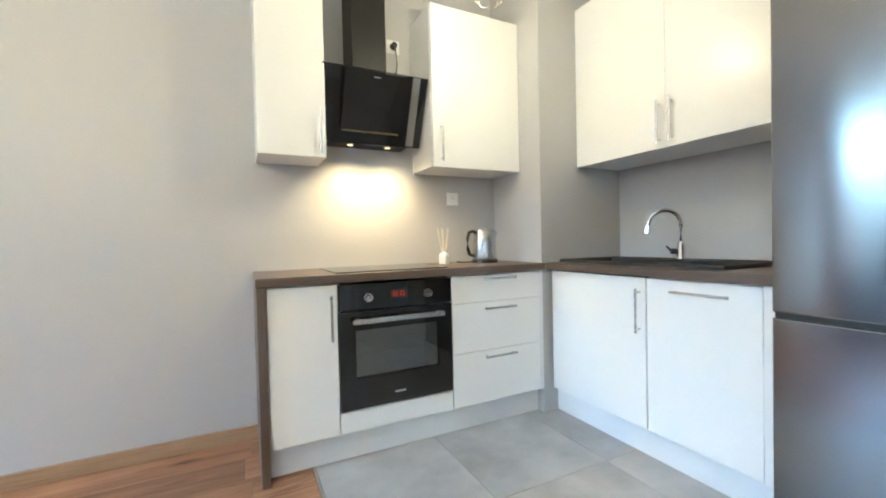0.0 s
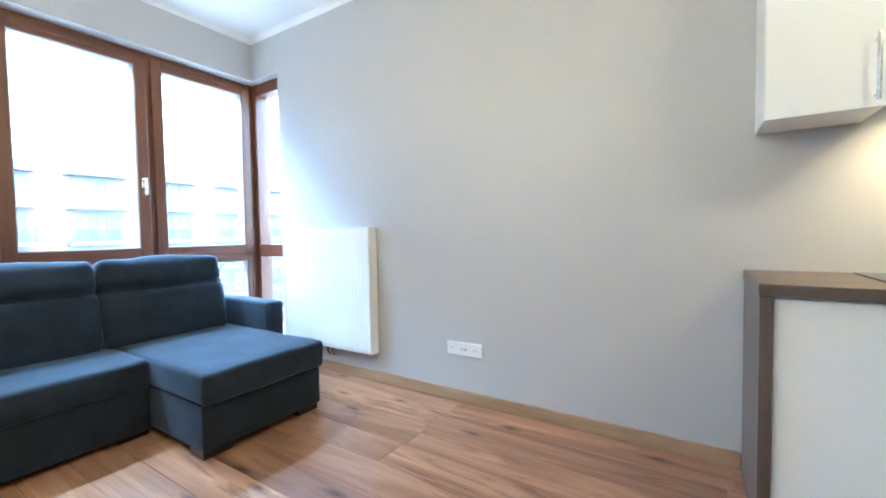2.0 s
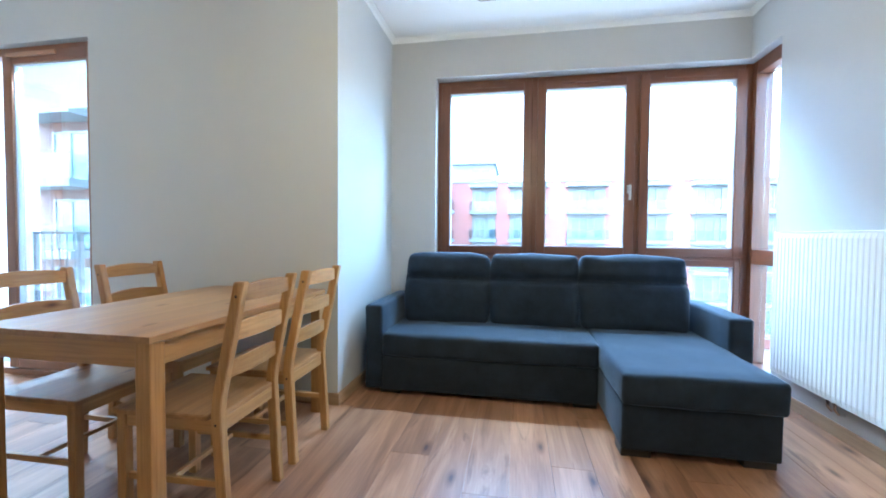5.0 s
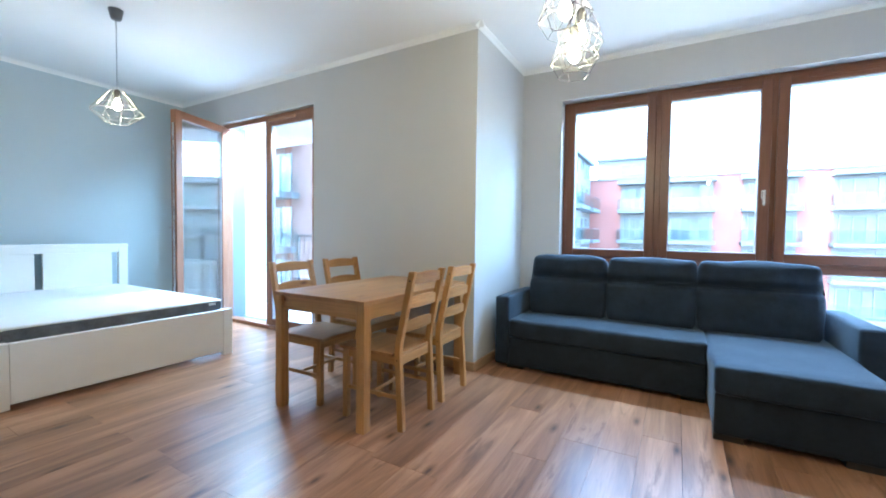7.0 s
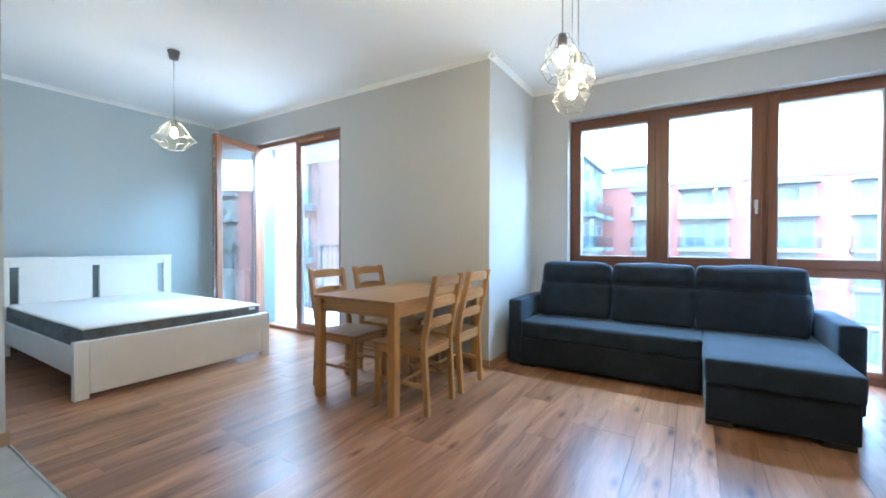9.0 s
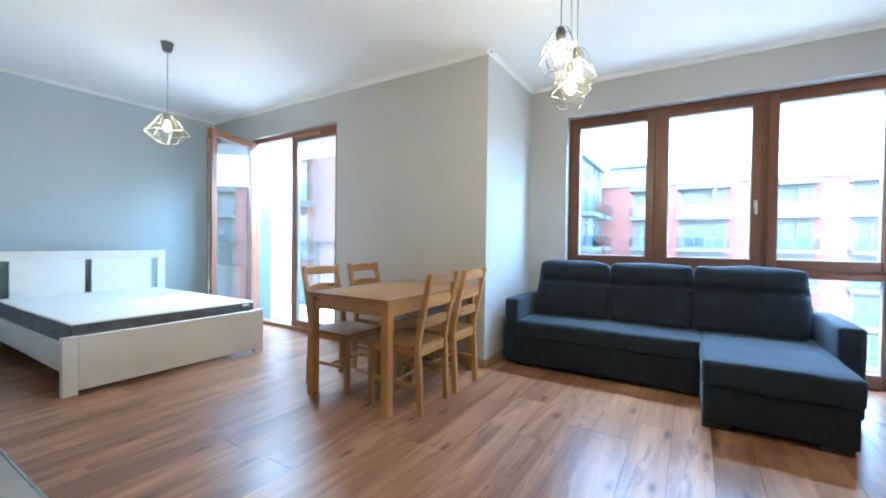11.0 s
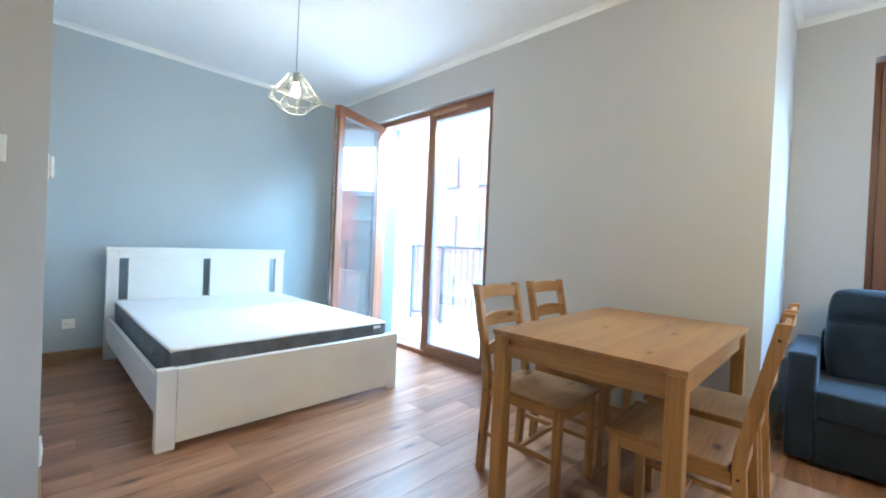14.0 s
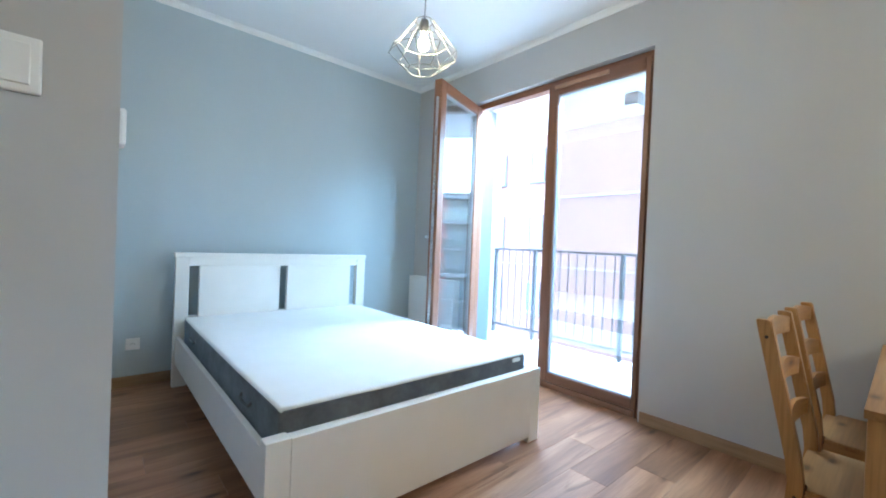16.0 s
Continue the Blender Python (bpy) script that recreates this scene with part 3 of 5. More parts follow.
leaf.matrix_basis = Matrix.Translation((DX1 - 0.05, -2.905, 0.05)) @ pose(0, 0, 0, 0, 0, 90) @ pose(0, -0.068, 0)
door_leaf(leaf, 0.785, 2.34, 0.035)
leaf2 = new("open_leaf")
leaf2.parent = bdoor
ang = math.degrees(math.atan2(0.245, 0.70))
leaf2.matrix_basis = pose(DX1 + 0.03, -3.715, 0.05, 0, 0, ang)
door_leaf(leaf2, 0.755, 2.34)
bm = bmesh.new()
box(bm, 0.755, 0.760, 0.022, 0.046, 0.25, 2.2, 0.001)
for z in (0.42, 0.95, 1.12, 1.28, 1.9):
    box(bm, 0.760, 0.768, 0.026, 0.042, z, z + 0.06, 0.002)
part("lock_strip", bm, M_STEEL, leaf2, "brushed metal locking strip")
bm = bmesh.new()
box(bm, 0.70, 0.73, -0.008, 0.0, 1.00, 1.15, 0.003)
cyl(bm, (0.715, -0.008, 1.10), (0.715, -0.050, 1.10), 0.009)
box(bm, 0.60, 0.725, -0.058, -0.042, 1.088, 1.112, 0.006)
part("handle", bm, M_STEEL, leaf2, "brushed metal lever handle")
boxpart("trickle_vent", M_VENT, bdoor, DX1 + 0.022, DX1 + 0.040, -2.84, -2.40, 2.346, 2.376, bev=0.004, label="light brown ventilation strip")

# ---- hall door ----
hdoor = thing("door_2", (0, 0, 0), "closed white flush door in a white casing", "door", kind="structure")
boxpart("leaf", M_WHITEP, hdoor, 0.745, 1.515, YH - 0.055, YH - 0.015, 0.008, 2.04, bev=0.002)
bm = bmesh.new()
box(bm, 0.66, 0.745, YH + 0.001, YH + 0.018, 0.001, 2.115, 0.003)
box(bm, 1.515, 1.60, YH + 0.001, YH + 0.018, 0.001, 2.115, 0.003)
box(bm, 0.745, 1.515, YH + 0.001, YH + 0.017, 2.04, 2.115, 0.003)
box(bm, 0.702, 0.742, YH - 0.118, YH, 0.001, 2.07)
box(bm, 1.518, 1.558, YH - 0.118, YH, 0.001, 2.07)
part("casing", bm, M_WHITEP, hdoor)
bm = bmesh.new()
cyl(bm, (1.45, YH - 0.015, 1.03), (1.45, YH + 0.04, 1.03), 0.01)
cyl(bm, (1.46, YH + 0.04, 1.03), (1.34, YH + 0.04, 1.03), 0.009)
part("handle", bm, M_STEEL, hdoor, "brushed metal lever handle")

# ---- kitchen ----
YF = 2.075          # front plane of the hob run
XF = 1.742          # front plane of the sink run


def bar_handle(bm, p0, p1, out, r=0.006, foot=0.028):
    """A straight bar on two feet; out points away from the front."""
    p0, p1, out = Vector(p0), Vector(p1), Vector(out)
    d = (p1 - p0).normalized()
    cyl(bm, p0 + out * foot, p1 + out * foot, r, n=12)
    for q in (p0 + d * 0.018, p1 - d * 0.018):
        cyl(bm, q, q + out * foot, r * 0.85, n=10)


def handle_part(parent, p0, p1, out):
    bm = bmesh.new()
    bar_handle(bm, p0, p1, out)
    part("handle", bm, M_STEEL, parent, "brushed steel bar handle", smooth=False)


G = 0.0018
base = thing("base_cabinet", (0, 0, 0), "white gloss base cabinet with one door beside the oven", "cabinet")
boxpart("body", M_CARC, base, 0.202, 0.499, YF + 0.02, YN - 0.01, 0.145, 0.842)
d = boxpart("door", M_GLOSSW, base, 0.202 + G, 0.499 - G, YF, YF + 0.018, 0.147, 0.838, bev=0.0015)
handle_part(d, (0.468, YF, 0.585), (0.468, YF, 0.792), (0, -1, 0))

ovenbox = thing("oven_housing", (0, 0, 0), "white gloss cabinet housing with a panel under the oven", "cabinet")
bm = bmesh.new()
box(bm, 0.501, 0.517, YF + 0.02, YN - 0.01, 0.145, 0.842)
box(bm, 1.065, 1.081, YF + 0.02, YN - 0.01, 0.145, 0.842)
box(bm, 0.517, 1.065, YF + 0.02, YN - 0.01, 0.145, 0.235)
part("body", bm, M_CARC, ovenbox)
boxpart("panel", M_GLOSSW, ovenbox, 0.501, 1.081 - G, YF, YF + 0.018, 0.147, 0.243, bev=0.0015)

oven = thing("oven", (0, 0, 0), "built-in black glass oven with steel handle and red clock", "oven")
boxpart("body", M_OVENIN, oven, 0.520, 1.062, YF + 0.30, YF + 0.45, 0.25, 0.83)
bm = bmesh.new()
box(bm, 0.520, 0.530, YF + 0.022, YF + 0.30, 0.25, 0.70)
box(bm, 1.052, 1.062, YF + 0.022, YF + 0.30, 0.25, 0.70)
box(bm, 0.530, 1.052, YF + 0.022, YF + 0.30, 0.25, 0.27)
box(bm, 0.530, 1.052, YF + 0.022, YF + 0.30, 0.69, 0.70)
part("cavity", bm, M_OVENIN, oven)
boxpart("control_panel", M_BLACKG, oven, 0.503, 1.079, YF - 0.004, YF + 0.02, 0.712, 0.835, bev=0.002)
bm = bmesh.new()
ring(bm, (0.503, YF - 0.006, 0.251), (1.079, YF + 0.02, 0.706), (0.578, 0, 0.395), (1.004, 0, 0.618), 1)
odoor = part("door", bm, M_BLACKG, oven)
M_OVGLASS = glass("oven_glass", (0.72, 0.75, 0.74), 4.5)
boxpart("pane", M_OVGLASS, odoor, 0.578, 1.004, YF + 0.002, YF + 0.008, 0.395, 0.618)
bm = bmesh.new()
box(bm, 0.560, 1.022, YF - 0.046, YF - 0.032, 0.652, 0.676, 0.004)
for x in (0.585, 0.997):
    box(bm, x - 0.012, x + 0.012, YF - 0.034, YF - 0.004, 0.654, 0.674, 0.002)
part("handle", bm, M_STEEL, odoor, "brushed steel door handle")
boxpart("badge", M_STEEL, odoor, 0.762, 0.818, YF - 0.0075, YF - 0.0055, 0.298, 0.308)
for z in (0.36, 0.50):
    bm = bmesh.new()
    for k in range(13):
        x = 0.54 + k * 0.0415
        cyl(bm, (x, YF + 0.035, z), (x, YF + 0.29, z), 0.002, n=6)
    cyl(bm, (0.535, YF + 0.035, z), (1.047, YF + 0.035, z), 0.003, n=6)
    cyl(bm, (0.535, YF + 0.285, z), (1.047, YF + 0.285, z), 0.003, n=6)
    part("rack", bm, M_STEEL, oven, "steel wire oven rack")
for x in (0.642, 0.946):
    bm = bmesh.new()
    cyl(bm, (x, YF - 0.004, 0.768), (x, YF - 0.010, 0.768), 0.021, n=28)
    cyl(bm, (x, YF - 0.010, 0.768), (x, YF - 0.034, 0.768), 0.018, 0.0155, n=28)
    kn = part("knob", bm, M_STEEL, oven, "round steel knob")
    boxpart("pointer", M_PLASTIC_D, kn, x - 0.002, x + 0.002, YF - 0.0355, YF - 0.034, 0.768, 0.781)
boxpart("display", M_PLASTIC_D, oven, 0.752, 0.838, YF - 0.0052, YF - 0.0038, 0.755, 0.795)
bm = bmesh.new()
for x in (0.768, 0.783, 0.802, 0.817):
    for z in (0.767, 0.777, 0.787):
        box(bm, x - 0.0045, x + 0.0045, YF - 0.0060, YF - 0.0053, z - 0.0009, z + 0.0009)
    box(bm, x + 0.0035, x + 0.005, YF - 0.0060, YF - 0.0053, z - 0.02, z)
part("clock_digits", bm, M_REDLED, oven, "red glowing clock digits")

drw = thing("drawer_cabinet", (0, 0, 0), "white gloss cabinet with three drawers", "cabinet")
boxpart("body", M_CARC, drw, 1.083, 1.660, YF + 0.02, YN - 0.01, 0.145, 0.842)
for z0, z1, zh in ((0.147, 0.4265, 0.396), (0.4295, 0.691, 0.658), (0.694, 0.838, 0.818)):
    f = boxpart("drawer", M_GLOSSW, drw, 1.083 + G, 1.660 - G, YF, YF + 0.018, z0, z1, bev=0.0015)
    handle_part(f, (1.272, YF, zh), (1.476, YF, zh), (0, -1, 0))
solid("plinth_north", M_PLINTH, [(0.203, 1.688, YF + 0.058, YF + 0.074, 0.001, 0.143)], "white plinth under the hob run", "plinth")
solid("filler_strip", M_PLINTH, [(1.662, 1.688, YF + 0.004, YF + 0.02, 0.145, 0.842)], "white filler strip beside the drawers", "filler strip")
solid("counter_side", M_COUNTERZ, [(0.165, 0.2005, YF - 0.020, YN - 0.001, 0.001, 0.846)], "dark wood-look end panel standing on the floor", "end panel", kind="", bev=0.002)
wt = thing("worktop", (0, 0, 0), "dark brown wood-look laminate worktop under the hob", "worktop")
boxpart("slab", M_COUNTER, wt, 0.164, 1.689, YF - 0.021, YN - 0.0005, 0.8465, 0.885, bev=0.003)
boxpart("front_edge", M_COUNTER, wt, 0.163, 1.689, YF - 0.0225, YF - 0.0212, 0.848, 0.8835)
boxpart("end_edge", M_COUNTERY, wt, 0.1625, 0.1638, YF - 0.020, YN - 0.002, 0.848, 0.8835)
boxpart("silicone_joint", M_SEAL, wt, 0.165, 1.688, YN - 0.004, YN - 0.0006, 0.8852, 0.888)
bm = bmesh.new()
ring(bm, (XF - 0.022, 0.939, 0.8465), (XE - 0.001, 2.084, 0.885), (1.835, 1.515, 0), (2.18, 2.01, 0), 2)
wt = thing("worktop", (0, 0, 0), "dark brown wood-look laminate worktop round the sink", "worktop")
part("slab", bm, M_COUNTERY, wt)
boxpart("front_edge", M_COUNTERY, wt, XF - 0.0235, XF - 0.0222, 0.939, 2.050, 0.848, 0.8835)
boxpart("silicone_joint", M_SEAL, wt, XE - 0.004, XE - 0.0012, 0.964, 2.080, 0.8852, 0.888)

hob = thing("hob", (0, 0, 0.885), "flat black glass ceramic hob set in the worktop", "hob")
boxpart("plate", M_BLACKG, hob, 0.500, 1.080, YF + 0.03, YF + 0.475, 0.0005, 0.006, bev=0.002)
M_ZONE = surface("grey_zone_print", (0.09, 0.09, 0.09), 0.3, relief=0.0)
for x, y, r in ((0.65, YF + 0.15, 0.09), (0.93, YF + 0.15, 0.075), (0.65, YF + 0.355, 0.075), (0.93, YF + 0.355, 0.105)):
    bm = bmesh.new()
    a = [bm.verts.new((x + (r + e) * math.cos(t), y + (r + e) * math.sin(t), 0.0064)) for e in (0, 0.003) for t in [2 * math.pi * k / 48 for k in range(48)]]
    for k in range(48):
        bm.faces.new((a[k], a[(k + 1) % 48], a[48 + (k + 1) % 48], a[48 + k]))
    part("cooking_zone", bm, M_ZONE, hob, "thin grey ring")


def wall_cabinet(label, x0, x1, yf, z0, z1, hx):
    c = thing("wall_cabinet", (0, 0, 0), label, "wall cabinet", "wall cabinets")
    boxpart("body", M_CARC, c, x0, x1, yf + 0.02, YN - 0.001, z0, z1, bev=0.001)
    f = boxpart("door", M_GLOSSW, c, x0 + G, x1 - G, yf, yf + 0.018, z0 - 0.004, z1, bev=0.0015)
    handle_part(f, (hx, yf, 1.475), (hx, yf, 1.690), (0, -1, 0))


wall_cabinet("tall narrow white gloss wall cabinet beside the hood", 0.194, 0.512, 2.295, 1.462, 2.42, 0.481)
wall_cabinet("white gloss wall cabinet beside the pier", 1.092, 1.688, 2.275, 1.450, 2.36, 1.143)
c = thing("wall_cabinet", (0, 0, 0), "wide white gloss double wall cabinet over the sink", "wall cabinet", "wall cabinets")
boxpart("body", M_CARC, c, 1.997, XE - 0.001, 0.96, 2.083, 1.462, 2.41, bev=0.001)
for y0, y1, yh in ((1.502 + G, 2.083, 1.531), (0.96, 1.502 - G, 1.466)):
    f = boxpart("door", M_GLOSSW, c, 1.977, 1.995, y0, y1, 1.458, 2.41, bev=0.0015)
    handle_part(f, (1.977, yh, 1.480), (1.977, yh, 1.690), (-1, 0, 0))

sinkcab = thing("sink_cabinet", (0, 0, 0), "white gloss base cabinet under the sink", "cabinet")
boxpart("body", M_CARC, sinkcab, XF + 0.02, XE - 0.01, 1.442, 2.06, 0.145, 0.68)
d = boxpart("door", M_GLOSSW, sinkcab, XF, XF + 0.018, 1.442 + G, 2.058, 0.147, 0.838, bev=0.0015)
handle_part(d, (XF, 1.475, 0.585), (XF, 1.475, 0.790), (-1, 0, 0))
dish = thing("dishwasher", (0, 0, 0), "slim built-in dishwasher behind a white gloss front", "dishwasher")
boxpart("body", M_CARC, dish, XF + 0.02, XE - 0.03, 0.985, 1.438, 0.145, 0.842)
d = boxpart("door", M_GLOSSW, dish, XF, XF + 0.018, 0.985, 1.440 - G, 0.147, 0.838, bev=0.0015)
handle_part(d, (XF, 1.082, 0.790), (XF, 1.312, 0.790), (-1, 0, 0))
solid("plinth_east", M_PLINTH, [(XF + 0.055, XF + 0.071, 0.942, 2.084, 0.001, 0.143)], "white plinth under the sink run", "plinth")
solid("side_panel", M_GLOSSW, [(XF + 0.001, XE - 0.03, 0.942, 0.983, 0.144, 0.8455)], "white panel between dishwasher and fridge", "end panel", kind="")

sink = thing("sink", (0, 0, 0.885), "graphite composite sink with bowl and draining board", "sink")
bm = bmesh.new()
sx0, sx1, sy0, sy1 = 1.795, 2.265, 1.14, 2.05
ring(bm, (sx0, sy0, 0.001), (sx1, sy1, 0.012), (sx0 + 0.045, 1.52, 0), (sx1 - 0.09, sy1 - 0.045, 0), 2)
part("rim", bm, M_SINK, sink)
bm = bmesh.new()
ring(bm, (1.837, 1.517, -0.17), (2.178, 2.008, 0.0009), (1.842, 1.522, 0), (2.173, 2.003, 0), 2)
box(bm, 1.837, 2.178, 1.517, 2.008, -0.176, -0.1695)
part("bowl", bm, M_SINK, sink)
bm = bmesh.new()
for k in range(7):
    box(bm, sx0 + 0.07, sx1 - 0.11, 1.18 + k * 0.042, 1.192 + k * 0.042, 0.012, 0.015, 0.001)
part("draining_ribs", bm, M_SINK, sink)
for lo in ((sx0, sx0 + 0.012, sy0, sy1), (sx1 - 0.012, sx1, sy0, sy1), (sx0 + 0.012, sx1 - 0.012, sy0, sy0 + 0.012), (sx0 + 0.012, sx1 - 0.012, sy1 - 0.012, sy1)):
    boxpart("raised_edge", M_SINK, sink, *lo, 0.012, 0.018, bev=0.002)

tap = thing("tap", (2.215, 1.585, 0.897), "chrome swan-neck kitchen mixer tap by the sink", "tap")
bm = bmesh.new()
lathe(bm, [(0.028, 0), (0.028, 0.008), (0.022, 0.014), (0.021, 0.075), (0.017, 0.085), (0.013, 0.10)], 24)
part("base", bm, M_CHROME, tap, smooth=True)
bm = bmesh.new()
pts = [(0, 0, 0.09), (0, 0, 0.19)]
for k in range(13):
    a = math.pi * k / 12 * 0.97
    pts.append((-(0.078 - 0.078 * math.cos(a)) * 0.80, (0.078 - 0.078 * math.cos(a)) * 0.62, 0.19 + 0.078 * math.sin(a)))
last = pts[-1]
pts.append((last[0] - 0.004, last[1] + 0.003, last[2] - 0.02))
tube(bm, pts, 0.0105, 14)
spout = part("spout", bm, M_CHROME, tap, smooth=True)
bm = bmesh.new()
cyl(bm, (last[0] - 0.004, last[1] + 0.003, last[2] - 0.015), (last[0] - 0.008, last[1] + 0.006, last[2] - 0.052), 0.0135, 0.0145, n=16)
part("aerator", bm, M_CHROME, spout)
bm = bmesh.new()
cyl(bm, (-0.012, 0.012, 0.045), (-0.035, 0.035, 0.047), 0.015, n=16)
cyl(bm, (-0.033, 0.033, 0.047), (-0.048, 0.05, 0.075), 0.006, 0.005, n=10)
part("lever", bm, M_PLASTIC_D, tap, "dark lever")

fridge = thing("fridge_freezer", (0, 0, 0), "tall brushed steel fridge freezer beside the sink run", "fridge")
boxpart("body", M_GREYP, fridge, 1.755, XE - 0.02, 0.337, 0.933, 0.02, 1.88, bev=0.004)
boxpart("upper_door", M_FRIDGE, fridge, 1.69, 1.752, 0.335, 0.935, 0.765, 1.88, bev=0.006)
boxpart("lower_door", M_FRIDGE, fridge, 1.69, 1.752, 0.335, 0.935, 0.055, 0.748, bev=0.006)
boxpart("seam", M_PLASTIC_D, fridge, 1.702, 1.754, 0.339, 0.931, 0.749, 0.764)
for y in (0.385, 0.885):
    bm = bmesh.new()
    cyl(bm, (1.80, y, 0), (1.80, y, 0.02), 0.02, n=12)
    part("foot", bm, M_PLASTIC_D, fridge)

# hood: chimney, tilted glass wings and a thick centre panel
hood = thing("cooker_hood", (0, 0, 0), "black glass angled cooker hood with a square chimney", "cooker hood")
boxpart("chimney", M_BLACKM, hood, 0.672, 0.862, 2.37, YN - 0.001, 1.95, CEIL - 0.002, bev=0.002)
boxpart("body", M_BLACKM, hood, 0.60, 0.97, 2.44, YN - 0.001, 1.606, 1.93, bev=0.004)


def slanted(bm, x0, x1, ya, za, yb, zb, th):
    """A slab from the lower edge (ya, za) to the upper edge (yb, zb), th thick towards the wall."""
    n = Vector((0, zb - za, -(yb - ya))).normalized() * th
    q = [(ya, za), (yb, zb), (yb + n.y, zb + n.z), (ya + n.y, za + n.z)]
    L, R = [[bm.verts.new((x, y, z)) for y, z in q] for x in (x0, x1)]
    for k in range(4):
        bm.faces.new((L[k], L[(k + 1) % 4], R[(k + 1) % 4], R[k]))
    bm.faces.new(L)
    bm.faces.new(list(reversed(R)))


bm = bmesh.new()
slanted(bm, 0.500, 1.080, 2.443, 1.580, 2.292, 1.935, 0.010)
part("glass_wing", bm, M_BLACKG, hood)
bm = bmesh.new()
slanted(bm, 0.606, 0.935, 2.388, 1.640, 2.243, 1.905, 0.030)
cp = part("centre_panel", bm, M_BLACKG, hood)
bm = bmesh.new()
slanted(bm, 0.612, 0.930, 2.390, 1.634, 2.3935, 1.6385, 0.008)
part("edge_trim", bm, M_BRASS, cp, "warm metal edge strip")
bm = bmesh.new()
slanted(bm, 0.990, 1.034, 2.4375, 1.586, 2.2905, 1.930, 0.003)
part("side_strip", bm, M_SATIN, hood, "satin champagne metal side strip")
bm = bmesh.new()
slanted(bm, 0.756, 0.792, 2.2545, 1.880, 2.2525, 1.8845, 0.002)
part("badge", bm, M_STEEL, cp)
boxpart("underside", M_BLACKM, hood, 0.56, 1.01, 2.455, YN - 0.002, 1.581, 1.605, bev=0.002)
for x in (0.68, 0.90):
    bm = bmesh.new()
    cyl(bm, (x, 2.50, 1.581), (x, 2.50, 1.5785), 0.016, n=24)
    part("lamp", bm, M_LED, hood, "small lit round lamp")


def socket_plate(at, normal, n=1, size=0.082, label="white wall socket", kinds=("socket",)):
    """A moulded wall plate with round recessed inserts. at: centre on the wall."""
    rz = {(0, -1): 0, (1, 0): 90, (0, 1): 180, (-1, 0): -90}[normal]
    s = thing("wall_socket" if "socket" in kinds else "light_switch", at, label, "socket" if "socket" in kinds else "switch", rz=rz)
    w = size * n / 2
    boxpart("plate", M_PLASTIC, s, -w, w, -0.010, -0.0005, -size / 2, size / 2, bev=0.003)
    for k in range(n):
        x = -w + size * (k + 0.5)
        kd = kinds[k % len(kinds)]
        if kd == "socket":
            bm = bmesh.new()
            cyl(bm, (x, -0.0105, 0), (x, -0.0125, 0), 0.022, 0.021, n=28)
            ins = part("insert", bm, M_WHITEP, s)
            bm = bmesh.new()
            for dx in (-0.0095, 0.0095):
                cyl(bm, (x + dx, -0.0126, 0), (x + dx, -0.0131, 0), 0.0025, n=10)
            cyl(bm, (x, -0.0126, 0.010), (x, -0.0180, 0.010), 0.002, n=8)
            part("contacts", bm, M_PLASTIC_D, ins, "dark contact holes and pin")
        elif kd == "aerial":
            bm = bmesh.new()
            for dx in (-0.012, 0.012):
                cyl(bm, (x + dx, -0.010, 0), (x + dx, -0.018, 0), 0.006, n=12)
            part("aerial_jack", bm, M_STEEL, s)
        else:
            boxpart("rocker", M_WHITEP, s, x - size * 0.36, x + size * 0.36, -0.0145, -0.0101, -size * 0.36, size * 0.36, bev=0.0015)
    return s


socket_plate((1.365, YN, 1.300), (0, -1), label="white wall socket over the worktop")
hs = socket_plate((0.975, YN, 2.215), (0, -1), label="white wall socket with a plug beside the hood chimney")
bm = bmesh.new()
cyl(bm, (0, -0.0125, 0), (0, -0.045, 0), 0.020, 0.017, n=20)
tube(bm, [(0, -0.04, -0.01), (0.004, -0.05, -0.05), (0.012, -0.045, -0.12), (0.004, -0.03, -0.2), (0.0, -0.025, -0.28)], 0.004, 8)
part("plug", bm, M_PLASTIC_D, hs, "black plug with its cord")
socket_plate((-1.232, YN, 0.338), (0, -1), 3, label="white triple wall socket low on the wall", kinds=("socket", "aerial", "socket"))
socket_plate((0.195, YS, 0.300), (0, 1), 1, label="white wall socket beside the bed")
socket_plate((XA, -2.02, 0.285), (-1, 0), 1, label="white wall socket low on the partition")
socket_plate((0.534, YH, 1.343), (0, 1), 1, 0.086, "white rocker light switch by the door", ("rocker",))
th = thing("thermostat", (XA, -2.20, 1.335), "small white rounded room thermostat on the partition", "thermostat", rz=-90)
boxpart("back_plate", M_PLASTIC, th, -0.040, 0.040, -0.008, -0.0005, -0.05, 0.05, bev=0.003)
boxpart("cover", M_PLASTIC, th, -0.034, 0.034, -0.022, -0.008, -0.042, 0.042, bev=0.006)

kettle = thing("kettle", (1.478, 2.37, 0.8855), "brushed steel electric kettle with a black handle", "kettle")
bm = bmesh.new()
lathe(bm, [(0.080, 0.0), (0.082, 0.004), (0.080, 0.018), (0.070, 0.020)], 32)
part("power_base", bm, M_PLASTIC_D, kettle, smooth=False)
bm = bmesh.new()
lathe(bm, [(0.074, 0.021), (0.0755, 0.03), (0.072, 0.13), (0.066, 0.195), (0.060, 0.203)], 40)
body = part("body", bm, M_STEEL, kettle, smooth=True)
bm = bmesh.new()
lathe(bm, [(0.060, 0.203), (0.056, 0.211), (0.030, 0.217), (0.012, 0.218), (0.012, 0.226), (0.006, 0.229)], 32)
part("lid", bm, M_STEEL, kettle, smooth=True)
bm = bmesh.new()
